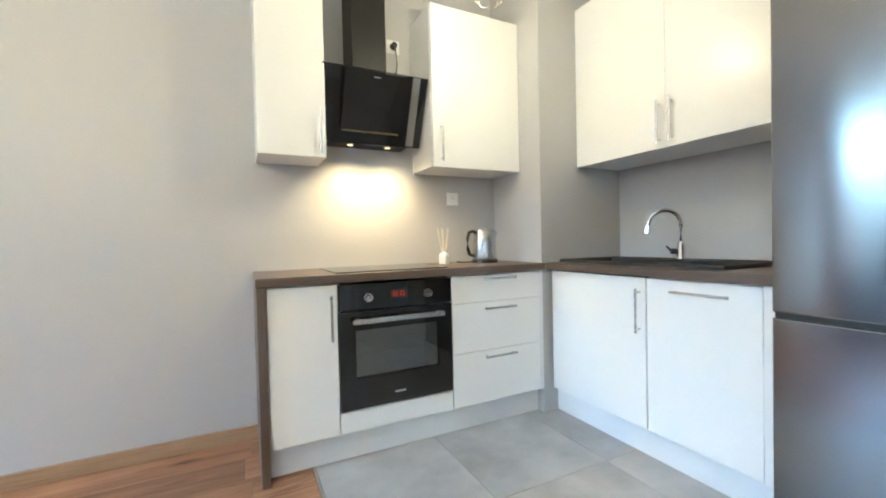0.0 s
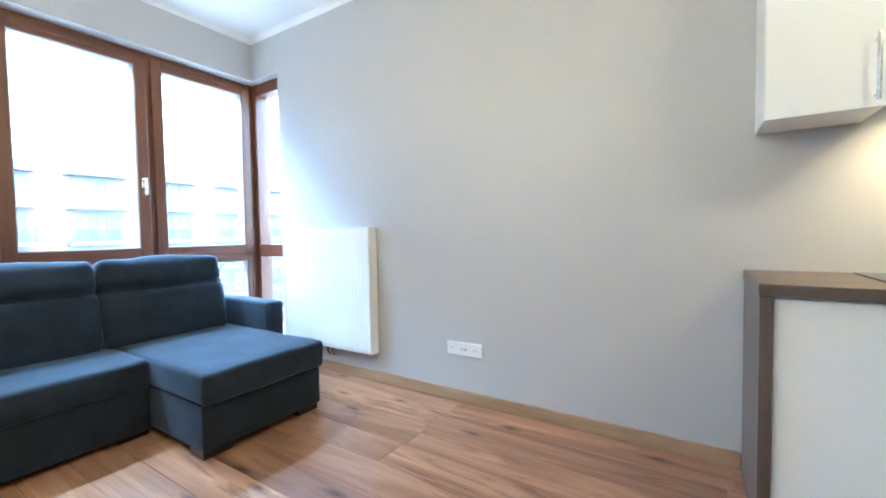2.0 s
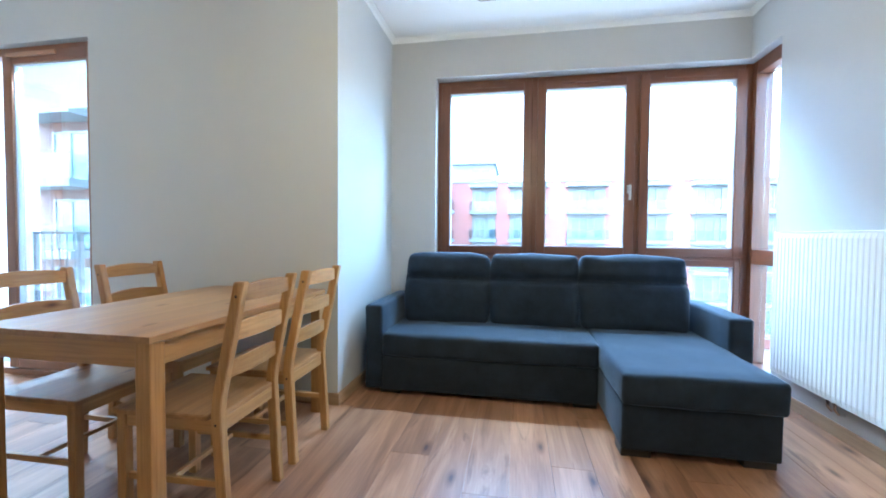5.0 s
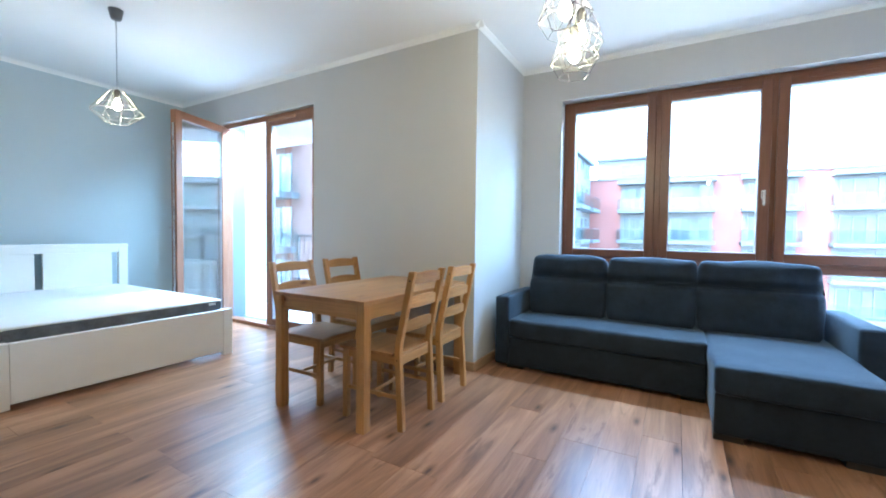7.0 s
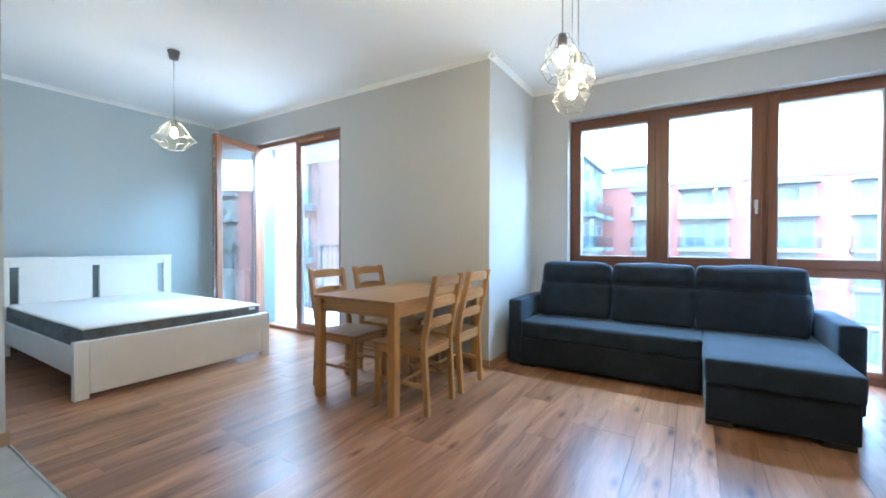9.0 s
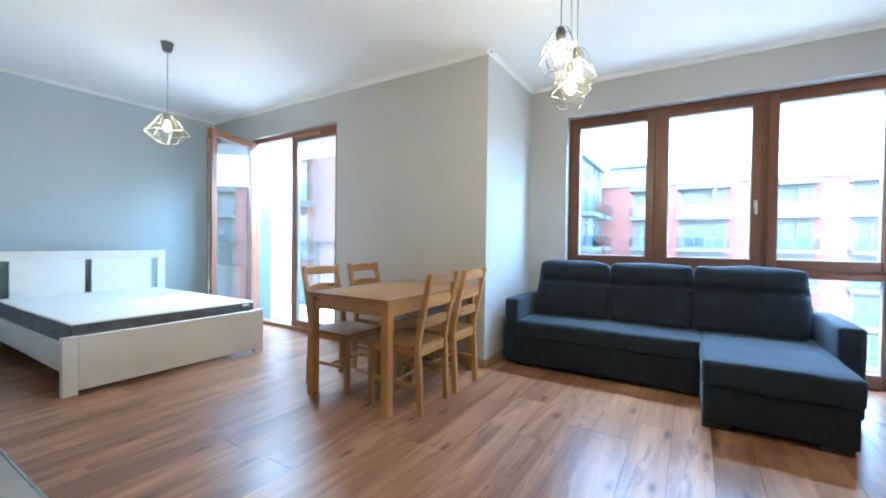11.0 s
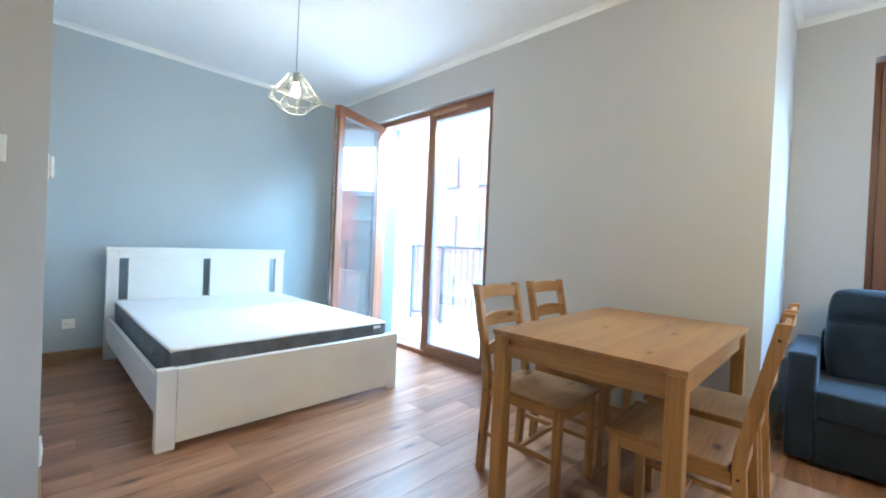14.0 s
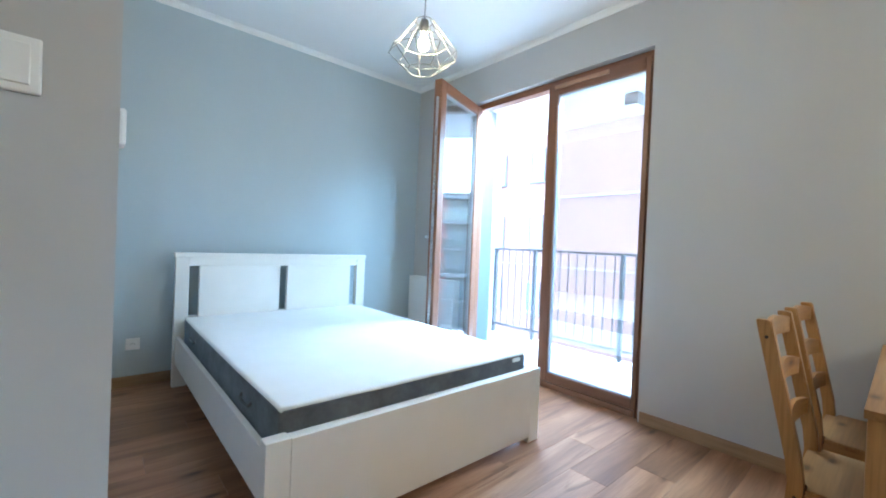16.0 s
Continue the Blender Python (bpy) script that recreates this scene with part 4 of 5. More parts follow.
tube(bm, [(-0.060, 0.0, 0.185), (-0.085, 0.0, 0.197), (-0.112, 0, 0.188), (-0.123, 0, 0.15), (-0.121, 0, 0.09), (-0.110, 0, 0.055), (-0.078, 0, 0.045)], 0.0105, 10)
part("handle", bm, M_PLASTIC_D, kettle, "black curved handle", smooth=True)
bm = bmesh.new()
box(bm, 0.058, 0.085, -0.016, 0.016, 0.165, 0.198, 0.008)
part("spout", bm, M_STEEL, kettle)
bm = bmesh.new()
tube(bm, [(-0.08, 0.02, 0.006), (-0.12, 0.04, 0.005), (-0.15, 0.08, 0.005), (-0.13, 0.13, 0.005), (-0.09, 0.165, 0.005)], 0.0035, 8)
part("cord", bm, M_PLASTIC_D, kettle)

diff = thing("reed_diffuser", (1.222, 2.43, 0.8855), "white reed diffuser bottle with pale reeds", "diffuser")
bm = bmesh.new()
lathe(bm, [(0.028, 0.0), (0.031, 0.004), (0.031, 0.05), (0.026, 0.062), (0.013, 0.072), (0.013, 0.085), (0.015, 0.087), (0.015, 0.093)], 24)
part("bottle", bm, M_PLASTIC, diff, smooth=True)
for k, (dx, dy) in enumerate(((-0.035, 0.01), (-0.018, -0.012), (0.004, 0.014), (0.028, -0.006), (0.040, 0.012))):
    bm = bmesh.new()
    cyl(bm, (0.15 * dx, 0.15 * dy, 0.02), (dx, dy, 0.215), 0.0034, n=6)
    part("reed", bm, M_REED, diff)

# ---- lamps ----
def wire_cage(bm, profile, n, r, twist):
    rings = []
    for k, (rad, z) in enumerate(profile):
        off = 0.5 * twist[k]
        rings.append([bm.verts.new((rad * math.cos(2 * math.pi * (j + off) / n), rad * math.sin(2 * math.pi * (j + off) / n), z)) for j in range(n)])
    for k in range(len(rings) - 1):
        lo, hi = rings[k], rings[k + 1]
        for j in range(n):
            i = (j + 1) % n
            if twist[k] == twist[k + 1]:
                bm.faces.new((lo[j], lo[i], hi[i], hi[j]))
            elif twist[k + 1]:
                bm.faces.new((lo[j], lo[i], hi[j]))
                bm.faces.new((lo[i], hi[i], hi[j]))
            else:
                bm.faces.new((lo[j], lo[i], hi[i]))
                bm.faces.new((lo[j], hi[i], hi[j]))
    bmesh.ops.recalc_face_normals(bm, faces=bm.faces[:])
    bmesh.ops.wireframe(bm, faces=bm.faces[:], thickness=2 * r, use_replace=True, use_boundary=True, use_even_offset=True)


def pendant(name, label, x, y, ztop, profile, n, twist, cap=True, group="", bulb=None):
    """A wire cage lamp hanging on a cord from the ceiling. ztop: top of the cage."""
    p = thing(name, (x, y, ztop), label, "pendant lamp", group)
    top = CEIL - ztop
    if cap:
        bm = bmesh.new()
        lathe(bm, [(0.028, top - 0.075), (0.034, top - 0.070), (0.048, top - 0.004), (0.048, top - 0.0005)], 24)
        part("ceiling_rose", bm, M_GREYP, p, "dark grey ceiling rose", smooth=True)
    bm = bmesh.new()
    cyl(bm, (0, 0, 0.0), (0, 0, top - (0.07 if cap else 0.025)), 0.003, n=8)
    part("cord", bm, M_CORD, p)
    bm = bmesh.new()
    lathe(bm, [(0.010, 0.012), (0.019, 0.004), (0.021, -0.012), (0.021, -0.055), (0.017, -0.060)], 20)
    part("socket", bm, M_GREYP, p, smooth=True)
    bm = bmesh.new()
    lathe(bm, [(0.012, -0.058), (0.013, -0.070), (0.019, -0.084), (0.0245, -0.102), (0.0245, -0.115), (0.019, -0.129), (0.010, -0.138), (0.003, -0.140)], 20)
    part("bulb", bm, bulb or M_BULB, p, "glowing warm white bulb", smooth=True)
    bm = bmesh.new()
    wire_cage(bm, profile, n, 0.0023 if n > 6 else 0.0014, twist)
    part("wire_cage", bm, M_WIRE if cap else M_WIREC, p, "cream faceted wire cage")
    return p


BED_PROF = [(0.046, 0.0), (0.122, -0.104), (0.169, -0.158), (0.078, -0.236)]
CAGE = [(0.036, 0.0), (0.074, -0.075), (0.102, -0.132), (0.064, -0.200)]
pendant("pendant_lamp", "cream wire diamond pendant lamp lit over the bed", -0.762, -2.555, 2.170, BED_PROF, 9, (0, 0, 0, 0))
pendant("pendant_lamp", "cream wire cage pendant lamp lit in the kitchen", 1.06, 1.63, 2.215, CAGE, 6, (0, 0, 1, 1), bulb=M_BULBK)
pendant("pendant_lamp", "highest lamp of a lit wire cage cluster", -0.889, 0.779, 2.066, CAGE, 6, (0, 0, 1, 1), False, "cluster of wire cage lamps")
pendant("pendant_lamp", "middle lamp of a lit wire cage cluster", -1.250, 0.763, 2.130, CAGE, 6, (1, 1, 0, 0), False, "cluster of wire cage lamps")
pendant("pendant_lamp", "lowest lamp of a lit wire cage cluster", -1.130, 0.762, 2.000, CAGE, 6, (0, 0, 1, 1), False, "cluster of wire cage lamps")
bm = bmesh.new()
lathe(bm, [(0.215, -0.001), (0.215, -0.022), (0.205, -0.026)], 40, (-1.08, 0.77, CEIL))
tagged(new("ceiling_canopy", mesh_of("ceiling_canopy", bm, M_GREYP)), "round grey ceiling canopy of the lamp cluster", "canopy")


# ---- radiators ----
def radiator(x0, x1, y, z0, z1, depth, label):
    r = thing("radiator", (x0, y, z0), label, "radiator")
    w, h = x1 - x0, z1 - z0
    n = max(8, int(w / 0.0335))
    for yy, nm in ((-depth, "front_panel"), (-0.028, "back_panel")):
        bm = bmesh.new()
        prev = None
        step = w / n
        for k in range(n + 1):
            for f, dy in ((0.0, 0.0), (0.18, 0.0), (0.32, 0.0022), (0.68, 0.0022), (0.82, 0.0)):
                if k == n and f > 0:
                    break
                x = k * step + f * step
                e = 0.0 if (x < 0.02 or x > w - 0.02) else dy
                ring = [bm.verts.new((x, yy + 0.008 - (0.0), 0.0)), bm.verts.new((x, yy + e, 0.035)), bm.verts.new((x, yy + e, h - 0.035)), bm.verts.new((x, yy + 0.008, h - 0.004)), bm.verts.new((x, yy + 0.018, h - 0.004)), bm.verts.new((x, yy + 0.018, 0.0))]
                if prev:
                    for q in range(6):
                        bm.faces.new((prev[q], prev[(q + 1) % 6], ring[(q + 1) % 6], ring[q]))
                else:
                    bm.faces.new(ring)
                prev = ring
        bm.faces.new(list(reversed(prev)))
        part(nm, bm, M_RAD, r)
    bm = bmesh.new()
    box(bm, -0.004, 0.0, -depth + 0.004, -0.012, 0.0, h, 0.001)
    part("end_cap", bm, M_RAD, r)
    bm = bmesh.new()
    box(bm, w, w + 0.004, -depth + 0.004, -0.012, 0.0, h, 0.001)
    part("end_cap", bm, M_RAD, r)
    bm = bmesh.new()
    box(bm, -0.004, w + 0.004, -depth + 0.002, -depth + 0.012, h - 0.004, h + 0.004, 0.002)
    box(bm, -0.004, w + 0.004, -0.024, -0.012, h - 0.004, h + 0.004, 0.002)
    k = 0.02
    while k < w - 0.02:
        box(bm, k, k + 0.010, -depth + 0.012, -0.024, h - 0.002, h + 0.003)
        k += 0.022
    part("top_grille", bm, M_RAD, r)
    for x in (0.15, w - 0.15):
        boxpart("bracket", M_RAD, r, x - 0.015, x + 0.015, -0.014, -0.0005, 0.1, h - 0.1)
    for x in (w * 0.5 - 0.025, w * 0.5 + 0.025) if w > 0.6 else (0.06, 0.11):
        bm = bmesh.new()
        tube(bm, [(x, -depth / 2, 0.0), (x, -depth / 2, -0.05), (x, -depth / 2 + 0.02, -0.075), (x, -0.0005, -0.08)], 0.009, 10)
        part("valve_pipe", bm, M_CHROME, r, "chrome connecting pipe")
    return r


radiator(-2.845, -1.935, YN, 0.215, 1.110, 0.095, "tall white ribbed panel radiator on the wall")
r2 = radiator(0.0, 0.70, 0.0, 0.13, 0.745, 0.095, "white ribbed panel radiator behind the open balcony door")
r2.matrix_basis = pose(XB, -4.50, 0.13, 0, 0, 90)

# ---- corner sofa ----
sofa = thing("corner_sofa", (0, 0, 0), "dark blue-grey fabric corner sofa with chaise and three back cushions", "sofa")


def sofa_part(name, spec, mat=None, puff=0.008, bev=0.018, cuts=5, wrinkle=0.002, seed=0.0):
    bm = bmesh.new()
    cushion(bm, *spec, puff, bev, cuts, wrinkle, seed)
    return part(name, bm, mat or M_SOFA, sofa, smooth=True)


sofa_part("arm", (-3.26, -2.49, -0.150, -0.028, 0.030, 0.600), puff=0.005, bev=0.02)
sofa_part("arm", (-3.26, -2.52, 2.090, 2.225, 0.030, 0.600), puff=0.005, bev=0.02)
sofa_part("back", (-3.29, -3.10, -0.028, 2.083, 0.035, 0.66), puff=0.004)
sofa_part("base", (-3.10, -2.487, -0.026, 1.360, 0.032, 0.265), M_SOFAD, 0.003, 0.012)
sofa_part("seat", (-3.12, -2.475, -0.028, 1.362, 0.262, 0.415), puff=0.012, bev=0.025, cuts=11, wrinkle=0.006, seed=3.0)
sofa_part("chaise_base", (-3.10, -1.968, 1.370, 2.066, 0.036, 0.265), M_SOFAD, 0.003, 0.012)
sofa_part("chaise_seat", (-3.12, -1.945, 1.366, 2.082, 0.262, 0.418), puff=0.010, bev=0.022, cuts=11, wrinkle=0.006, seed=6.0)
for k, (y0, y1) in enumerate(((0.015, 0.652), (0.668, 1.302), (1.318, 2.03))):
    bm = bmesh.new()
    cushion(bm, -0.080, 0.085, y0 + 0.004, y1 - 0.004, 0.0, 0.520, 0.030, 0.034, 23, 0.007, 10.0 + k)
    for v in bm.verts:
        dip = 0.050 * math.exp(-((v.co.z - 0.340) / 0.024) ** 2)
        v.co.x -= dip if v.co.x > 0 else -0.5 * dip
        v.co.z += 0.012 * noise.noise((v.co.y * 5.0, v.co.z * 2.0, k)) * (1 if v.co.z > 0.4 else 0)
    cu = part("back_cushion", bm, M_SOFA, sofa, smooth=True)
    cu.matrix_basis = Matrix.Translation((-2.965, 0, 0.405)) @ Matrix.Rotation(radians(-12), 4, "Y")
    bm = bmesh.new()
    tube(bm, [(0.094, y0 + 0.03 + (y1 - y0 - 0.06) * q / 10, 0.340 + 0.002 * math.sin(q * 1.7)) for q in range(11)], 0.004, 6)
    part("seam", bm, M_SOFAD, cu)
for x, y in ((-2.58, 0.02), (-2.58, 1.29), (-3.2, 0.02), (-2.04, 1.44), (-2.04, 1.98), (-3.2, 1.98)):
    boxpart("foot", M_PLASTIC_D, sofa, x - 0.06, x + 0.06, y - 0.07, y + 0.07, 0.0, 0.05, bev=0.004)

# ---- bed ----
bed = thing("bed", (0, 0, 0), "white-stained double bed frame with a slotted headboard", "bed")
bx0, bx1, bf, bh = -1.535, -0.020, -2.340, -4.360
bm = bmesh.new()
box(bm, bx0, bx0 + 0.085, bf - 0.060, bf - 0.001, 0.0, 0.412, 0.003)
part("leg", bm, M_BED, bed)
bm = bmesh.new()
box(bm, bx1 - 0.085, bx1, bf - 0.060, bf - 0.001, 0.0, 0.412, 0.003)
part("leg", bm, M_BED, bed)
boxpart("footboard", M_BED, bed, bx0 + 0.086, bx1 - 0.086, bf - 0.050, bf, 0.032, 0.410, bev=0.003)
for x in (bx0 + 0.012, bx1 - 0.037):
    boxpart("side_rail", M_BED, bed, x, x + 0.025, bh, bf - 0.061, 0.165, 0.365, bev=0.003)
bm = bmesh.new()
hy0, hy1 = bh - 0.058, bh
box(bm, bx0, bx0 + 0.085, hy0, hy1, 0.0, 0.925, 0.003)
part("leg", bm, M_BED, bed)
bm = bmesh.new()
box(bm, bx1 - 0.085, bx1, hy0, hy1, 0.0, 0.925, 0.003)
part("leg", bm, M_BED, bed)
boxpart("head_rail", M_BED, bed, bx0 - 0.006, bx1 + 0.006, hy0 - 0.004, hy1 + 0.006, 0.926, 0.960, bev=0.003)
boxpart("head_rail", M_BED, bed, bx0 + 0.086, bx1 - 0.086, hy0 + 0.004, hy1 - 0.003, 0.865, 0.925, bev=0.002)
xm = (bx0 + bx1) / 2
for x0, x1 in ((bx0 + 0.150, xm - 0.031), (xm + 0.031, bx1 - 0.150)):
    boxpart("head_panel", M_BED, bed, x0, x1, hy0 + 0.010, hy1 - 0.006, 0.20, 0.864, bev=0.002)
boxpart("lower_head_rail", M_BED, bed, bx0 + 0.086, bx1 - 0.086, hy0 + 0.014, hy1 - 0.012, 0.20, 0.50)
boxpart("slat_base", M_CARC, bed, bx0 + 0.04, bx1 - 0.04, bh + 0.005, bf - 0.062, 0.255, 0.285)
mat = thing("mattress", (0, 0, 0.286), "white mattress with dark grey sides on the bed", "mattress")
bm = bmesh.new()
cushion(bm, bx0 + 0.062, bx1 - 0.062, bh + 0.012, bf - 0.064, 0.0, 0.196, 0.004, 0.012, 9, 0.002, 1.0)
part("border", bm, M_MATTS, mat, smooth=True)
bm = bmesh.new()
cushion(bm, bx0 + 0.064, bx1 - 0.064, bh + 0.013, bf - 0.066, 0.189, 0.212, 0.006, 0.010, 15, 0.0022, 2.0)
part("top_cover", bm, M_MATT, mat, smooth=True)
bm = bmesh.new()
tube(bm, [(bx0 + 0.08, bf - 0.066, 0.195), (bx1 - 0.08, bf - 0.064, 0.195), (bx1 - 0.064, bf - 0.09, 0.195), (bx1 - 0.064, bh + 0.03, 0.195)], 0.004, 6)
part("piping", bm, M_MATTS, mat)
boxpart("label", M_PLASTIC, mat, bx0 + 0.12, bx0 + 0.18, bf - 0.063, bf - 0.056, 0.170, 0.190)
for y in (-2.78, -3.98):
    bm = bmesh.new()
    tube(bm, [(bx1 - 0.058, y - 0.07, 0.13), (bx1 - 0.048, y - 0.06, 0.118), (bx1 - 0.046, y, 0.112), (bx1 - 0.048, y + 0.06, 0.118), (bx1 - 0.058, y + 0.07, 0.13)], 0.007, 6)
    part("carry_handle", bm, M_MATTS, mat)

# ---- dining table and chairs ----
table = thing("dining_table", (-1.592, -0.663, 0), "rectangular antique-stained pine dining table", "table")
TW, TD = 0.600, 0.375
for k in range(5):
    y0 = -TD + k * 2 * TD / 5
    boxpart("top_board", M_PINETOP, table, -TW, TW, y0, y0 + 2 * TD / 5 - 0.0001, 0.718, 0.740, bev=0.0004)
for y0, y1 in ((-TD + 0.028, -TD + 0.048), (TD - 0.048, TD - 0.028)):
    boxpart("apron", M_PINE, table, -TW + 0.055, TW - 0.055, y0, y1, 0.628, 0.7175, bev=0.002)
ap = wood("antique_pine_end_apron", (0.300, 0.138, 0.038), (0.430, 0.222, 0.070), (0.53, 0.298, 0.105), 1, 0.40, shift=True)
for x0, x1 in ((-TW + 0.028, -TW + 0.048), (TW - 0.048, TW - 0.028)):
    boxpart("apron", ap, table, x0, x1, -TD + 0.055, TD - 0.055, 0.628, 0.7175, bev=0.002)
for sx in (-1, 1):
    for sy in (-1, 1):
        bm = bmesh.new()
        x, y = sx * (TW - 0.035), sy * (TD - 0.035)
        box(bm, x - 0.029, x + 0.029, y - 0.029, y + 0.029, 0.0, 0.7175, 0.004)
        part("leg", bm, M_PINEZ, table)


def curved_slat(bm, x0, x1, y, z0, z1, th, bow, crown):
    """A ladder-back slat bowed backwards with a crowned upper edge."""
    n = 10
    rows = []
    for k in range(n + 1):
        u = 2 * k / n - 1
        x = x0 + (x1 - x0) * k / n
        yy = y - bow * (1 - u * u)
        t = z1 + crown * (1 - u * u) - crown
        rows.append([bm.verts.new(c) for c in ((x, yy, z0), (x, yy - th, z0), (x, yy - th, t), (x, yy, t))])
    for a, b in zip(rows, rows[1:]):
        for q in range(4):
            bm.faces.new((a[q], a[(q + 1) % 4], b[(q + 1) % 4], b[q]))
    bm.faces.new(rows[0])
    bm.faces.new(list(reversed(rows[-1])))


def dining_chair(at, rz):
    c = thing("dining_chair", at, "antique-stained pine ladder-back dining chair at the table", "chair", "chairs round the table", rz=rz)
    hw = 0.185
    for s in (-1, 1):
        bm = bmesh.new()
        w, dpt = 0.017, 0.019
        prof = [(-0.215, 0.0), (-0.190, 0.44), (-0.196, 0.50), (-0.282, 0.906)]
        rings = []
        for y, z in prof:
            rings.append([bm.verts.new((s * (hw - w) + a * w, y + b * dpt, z)) for a, b in ((-1, -1), (1, -1), (1, 1), (-1, 1))])
        for a, b in zip(rings, rings[1:]):
            for q in range(4):
                bm.faces.new((a[q], a[(q + 1) % 4], b[(q + 1) % 4], b[q]))
        bm.faces.new(list(reversed(rings[0])))
        bm.faces.new(rings[-1])
        bmesh.ops.bevel(bm, geom=bm.edges[:], offset=0.003, segments=2, affect="EDGES")
        part("back_post", bm, M_PINEZ, c)
        bm = bmesh.new()
        box(bm, s * hw - 0.017 - s * 0.017, s * hw + 0.017 - s * 0.017, 0.170, 0.205, 0.0, 0.418, 0.003)
        part("front_leg", bm, M_PINEZ, c)
        boxpart("side_rail", ap, c, s * (hw - 0.017) - 0.009, s * (hw - 0.017) + 0.009, -0.172, 0.169, 0.372, 0.417, bev=0.002)
        boxpart("stretcher", ap, c, s * (hw - 0.017) - 0.008, s * (hw - 0.017) + 0.008, -0.188, 0.169, 0.175, 0.198, bev=0.002)
        for z, y in ((0.402, -0.19), (0.855, -0.272)):
            bm = bmesh.new()
            cyl(bm, (s * (hw + 0.0005), y, z), (s * (hw - 0.004), y, z), 0.005, n=10)
            part("bolt", bm, M_PLASTIC_D, c, "dark bolt head")
    bm = bmesh.new()
    outline = [(-0.150, -0.200), (0.150, -0.200), (0.150, -0.165), (0.193, -0.165), (0.193, 0.222), (-0.193, 0.222), (-0.193, -0.165), (-0.150, -0.165)]
    lo, hi = [[bm.verts.new((x, y, z)) for x, y in outline] for z in (0.4185, 0.438)]
    bm.faces.new(list(reversed(lo)))
    bm.faces.new(hi)
    for k in range(8):
        bm.faces.new((lo[k], lo[(k + 1) % 8], hi[(k + 1) % 8], hi[k]))
    bmesh.ops.bevel(bm, geom=bm.edges[:], offset=0.003, segments=2, affect="EDGES")
    part("seat", bm, M_PINETOP, c)
    boxpart("front_rail", M_PINE, c, -hw + 0.035, hw - 0.035, 0.178, 0.196, 0.368, 0.417, bev=0.002)
    boxpart("back_rail", M_PINE, c, -hw + 0.035, hw - 0.035, -0.200, -0.182, 0.368, 0.417, bev=0.002)
    boxpart("stretcher", M_PINE, c, -hw + 0.026, hw - 0.026, -0.01, 0.008, 0.178, 0.196, bev=0.002)
    for z0, z1, y in ((0.835, 0.902, -0.262), (0.695, 0.765, -0.232), (0.560, 0.628, -0.203)):
        bm = bmesh.new()
        curved_slat(bm, -hw + 0.032, hw - 0.032, y, z0, z1, 0.014, 0.018, 0.014)
        part("back_slat", bm, M_PINE, c)
    return c


first = dining_chair((-1.308, -0.366, 0), 182)
copy_thing(first, pose(-1.777, -0.379, 0, 0, 0, 181.4))
copy_thing(first, pose(-1.320, -0.985, 0, 0, 0, 0.6))
copy_thing(first, pose(-1.812, -0.990, 0, 0, 0, -0.8))

# ---- balcony ----
M_BALCF = surface("pale_balcony_tile", (0.82, 0.82, 0.80), 0.6, vary=0.06, scale=1.5, fine=60)
solid("balcony_floor", M_BALCF, [(-3.70, XB - T, -4.6, YR - T, -0.22, -0.02)], "pale grey balcony floor slab", "balcony floor")
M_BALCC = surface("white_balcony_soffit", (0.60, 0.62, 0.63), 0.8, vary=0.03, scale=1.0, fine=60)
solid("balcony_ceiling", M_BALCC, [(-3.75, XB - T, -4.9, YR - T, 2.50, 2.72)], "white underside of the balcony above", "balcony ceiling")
M_ENDW = surface("white_balcony_render", (0.74, 0.74, 0.73), 0.8, vary=0.03, scale=1.0, fine=60)
solid("balcony_wall", M_ENDW, [(-3.70, XB - T - 0.001, -4.80, -4.60, -0.02, 2.50)], "white rendered end wall of the balcony", "wall")
solid("facade_reveal", M_BALCW, [(XB - T - 0.03, DX0 - 0.002, -3.758, -3.722, 0.0, 2.43)], "blue-grey rendered door reveal", "wall")
solid("facade_skin", M_BALCW, [(XB - T - 0.03, XB - T - 0.001, -2.05, YR - T, -0.02, 2.5), (XB - T - 0.03, XB - T - 0.001, -4.60, -3.76, -0.02, 2.5)], "blue-grey rendered outer wall", "wall")
bl = thing("balcony_lamp", (-3.17, -2.62, 2.50), "dark grey box lamp under the balcony ceiling", "lamp")
boxpart("housing", M_GREYP, bl, -0.06, 0.06, -0.06, 0.06, -0.10, -0.001, bev=0.004)
boxpart("diffuser", M_PLASTIC, bl, -0.045, 0.045, -0.045, 0.045, -0.106, -0.101)
solid("door_sill", M_SLAB, [(XB - T - 0.04, DX0 - 0.022, -3.72, -2.10, -0.004, 0.012)], "grey outer door sill", "door sill")
rail = thing("balcony_railing", (-3.62, 0, -0.02), "dark grey metal balcony railing with thin bars", "railing")
boxpart("top_rail", M_RAILING, rail, -0.022, 0.022, -4.58, YR - T - 0.002, 1.075, 1.10, bev=0.003)
boxpart("bottom_rail", M_RAILING, rail, -0.012, 0.012, -4.58, YR - T - 0.002, 0.10, 0.125, bev=0.002)
for y in (-4.55, -3.93, -2.86, -1.79, -0.72):
    boxpart("post", M_RAILING, rail, -0.02, 0.02, y - 0.02, y + 0.02, 0.0, 1.075, bev=0.002)
bm = bmesh.new()
box(bm, -0.0045, 0.0045, -0.0045, 0.0045, 0.125, 1.075)
bar = mesh_of("bar", bm, M_RAILING)
y = -4.44
while y < -0.6:
    if min(abs(y - q) for q in (-4.55, -3.93, -2.86, -1.79, -0.72)) > 0.04:
        ob = new("bar", bar)
        ob.parent = rail
        ob.location = (0, y, 0)
    y += 0.107

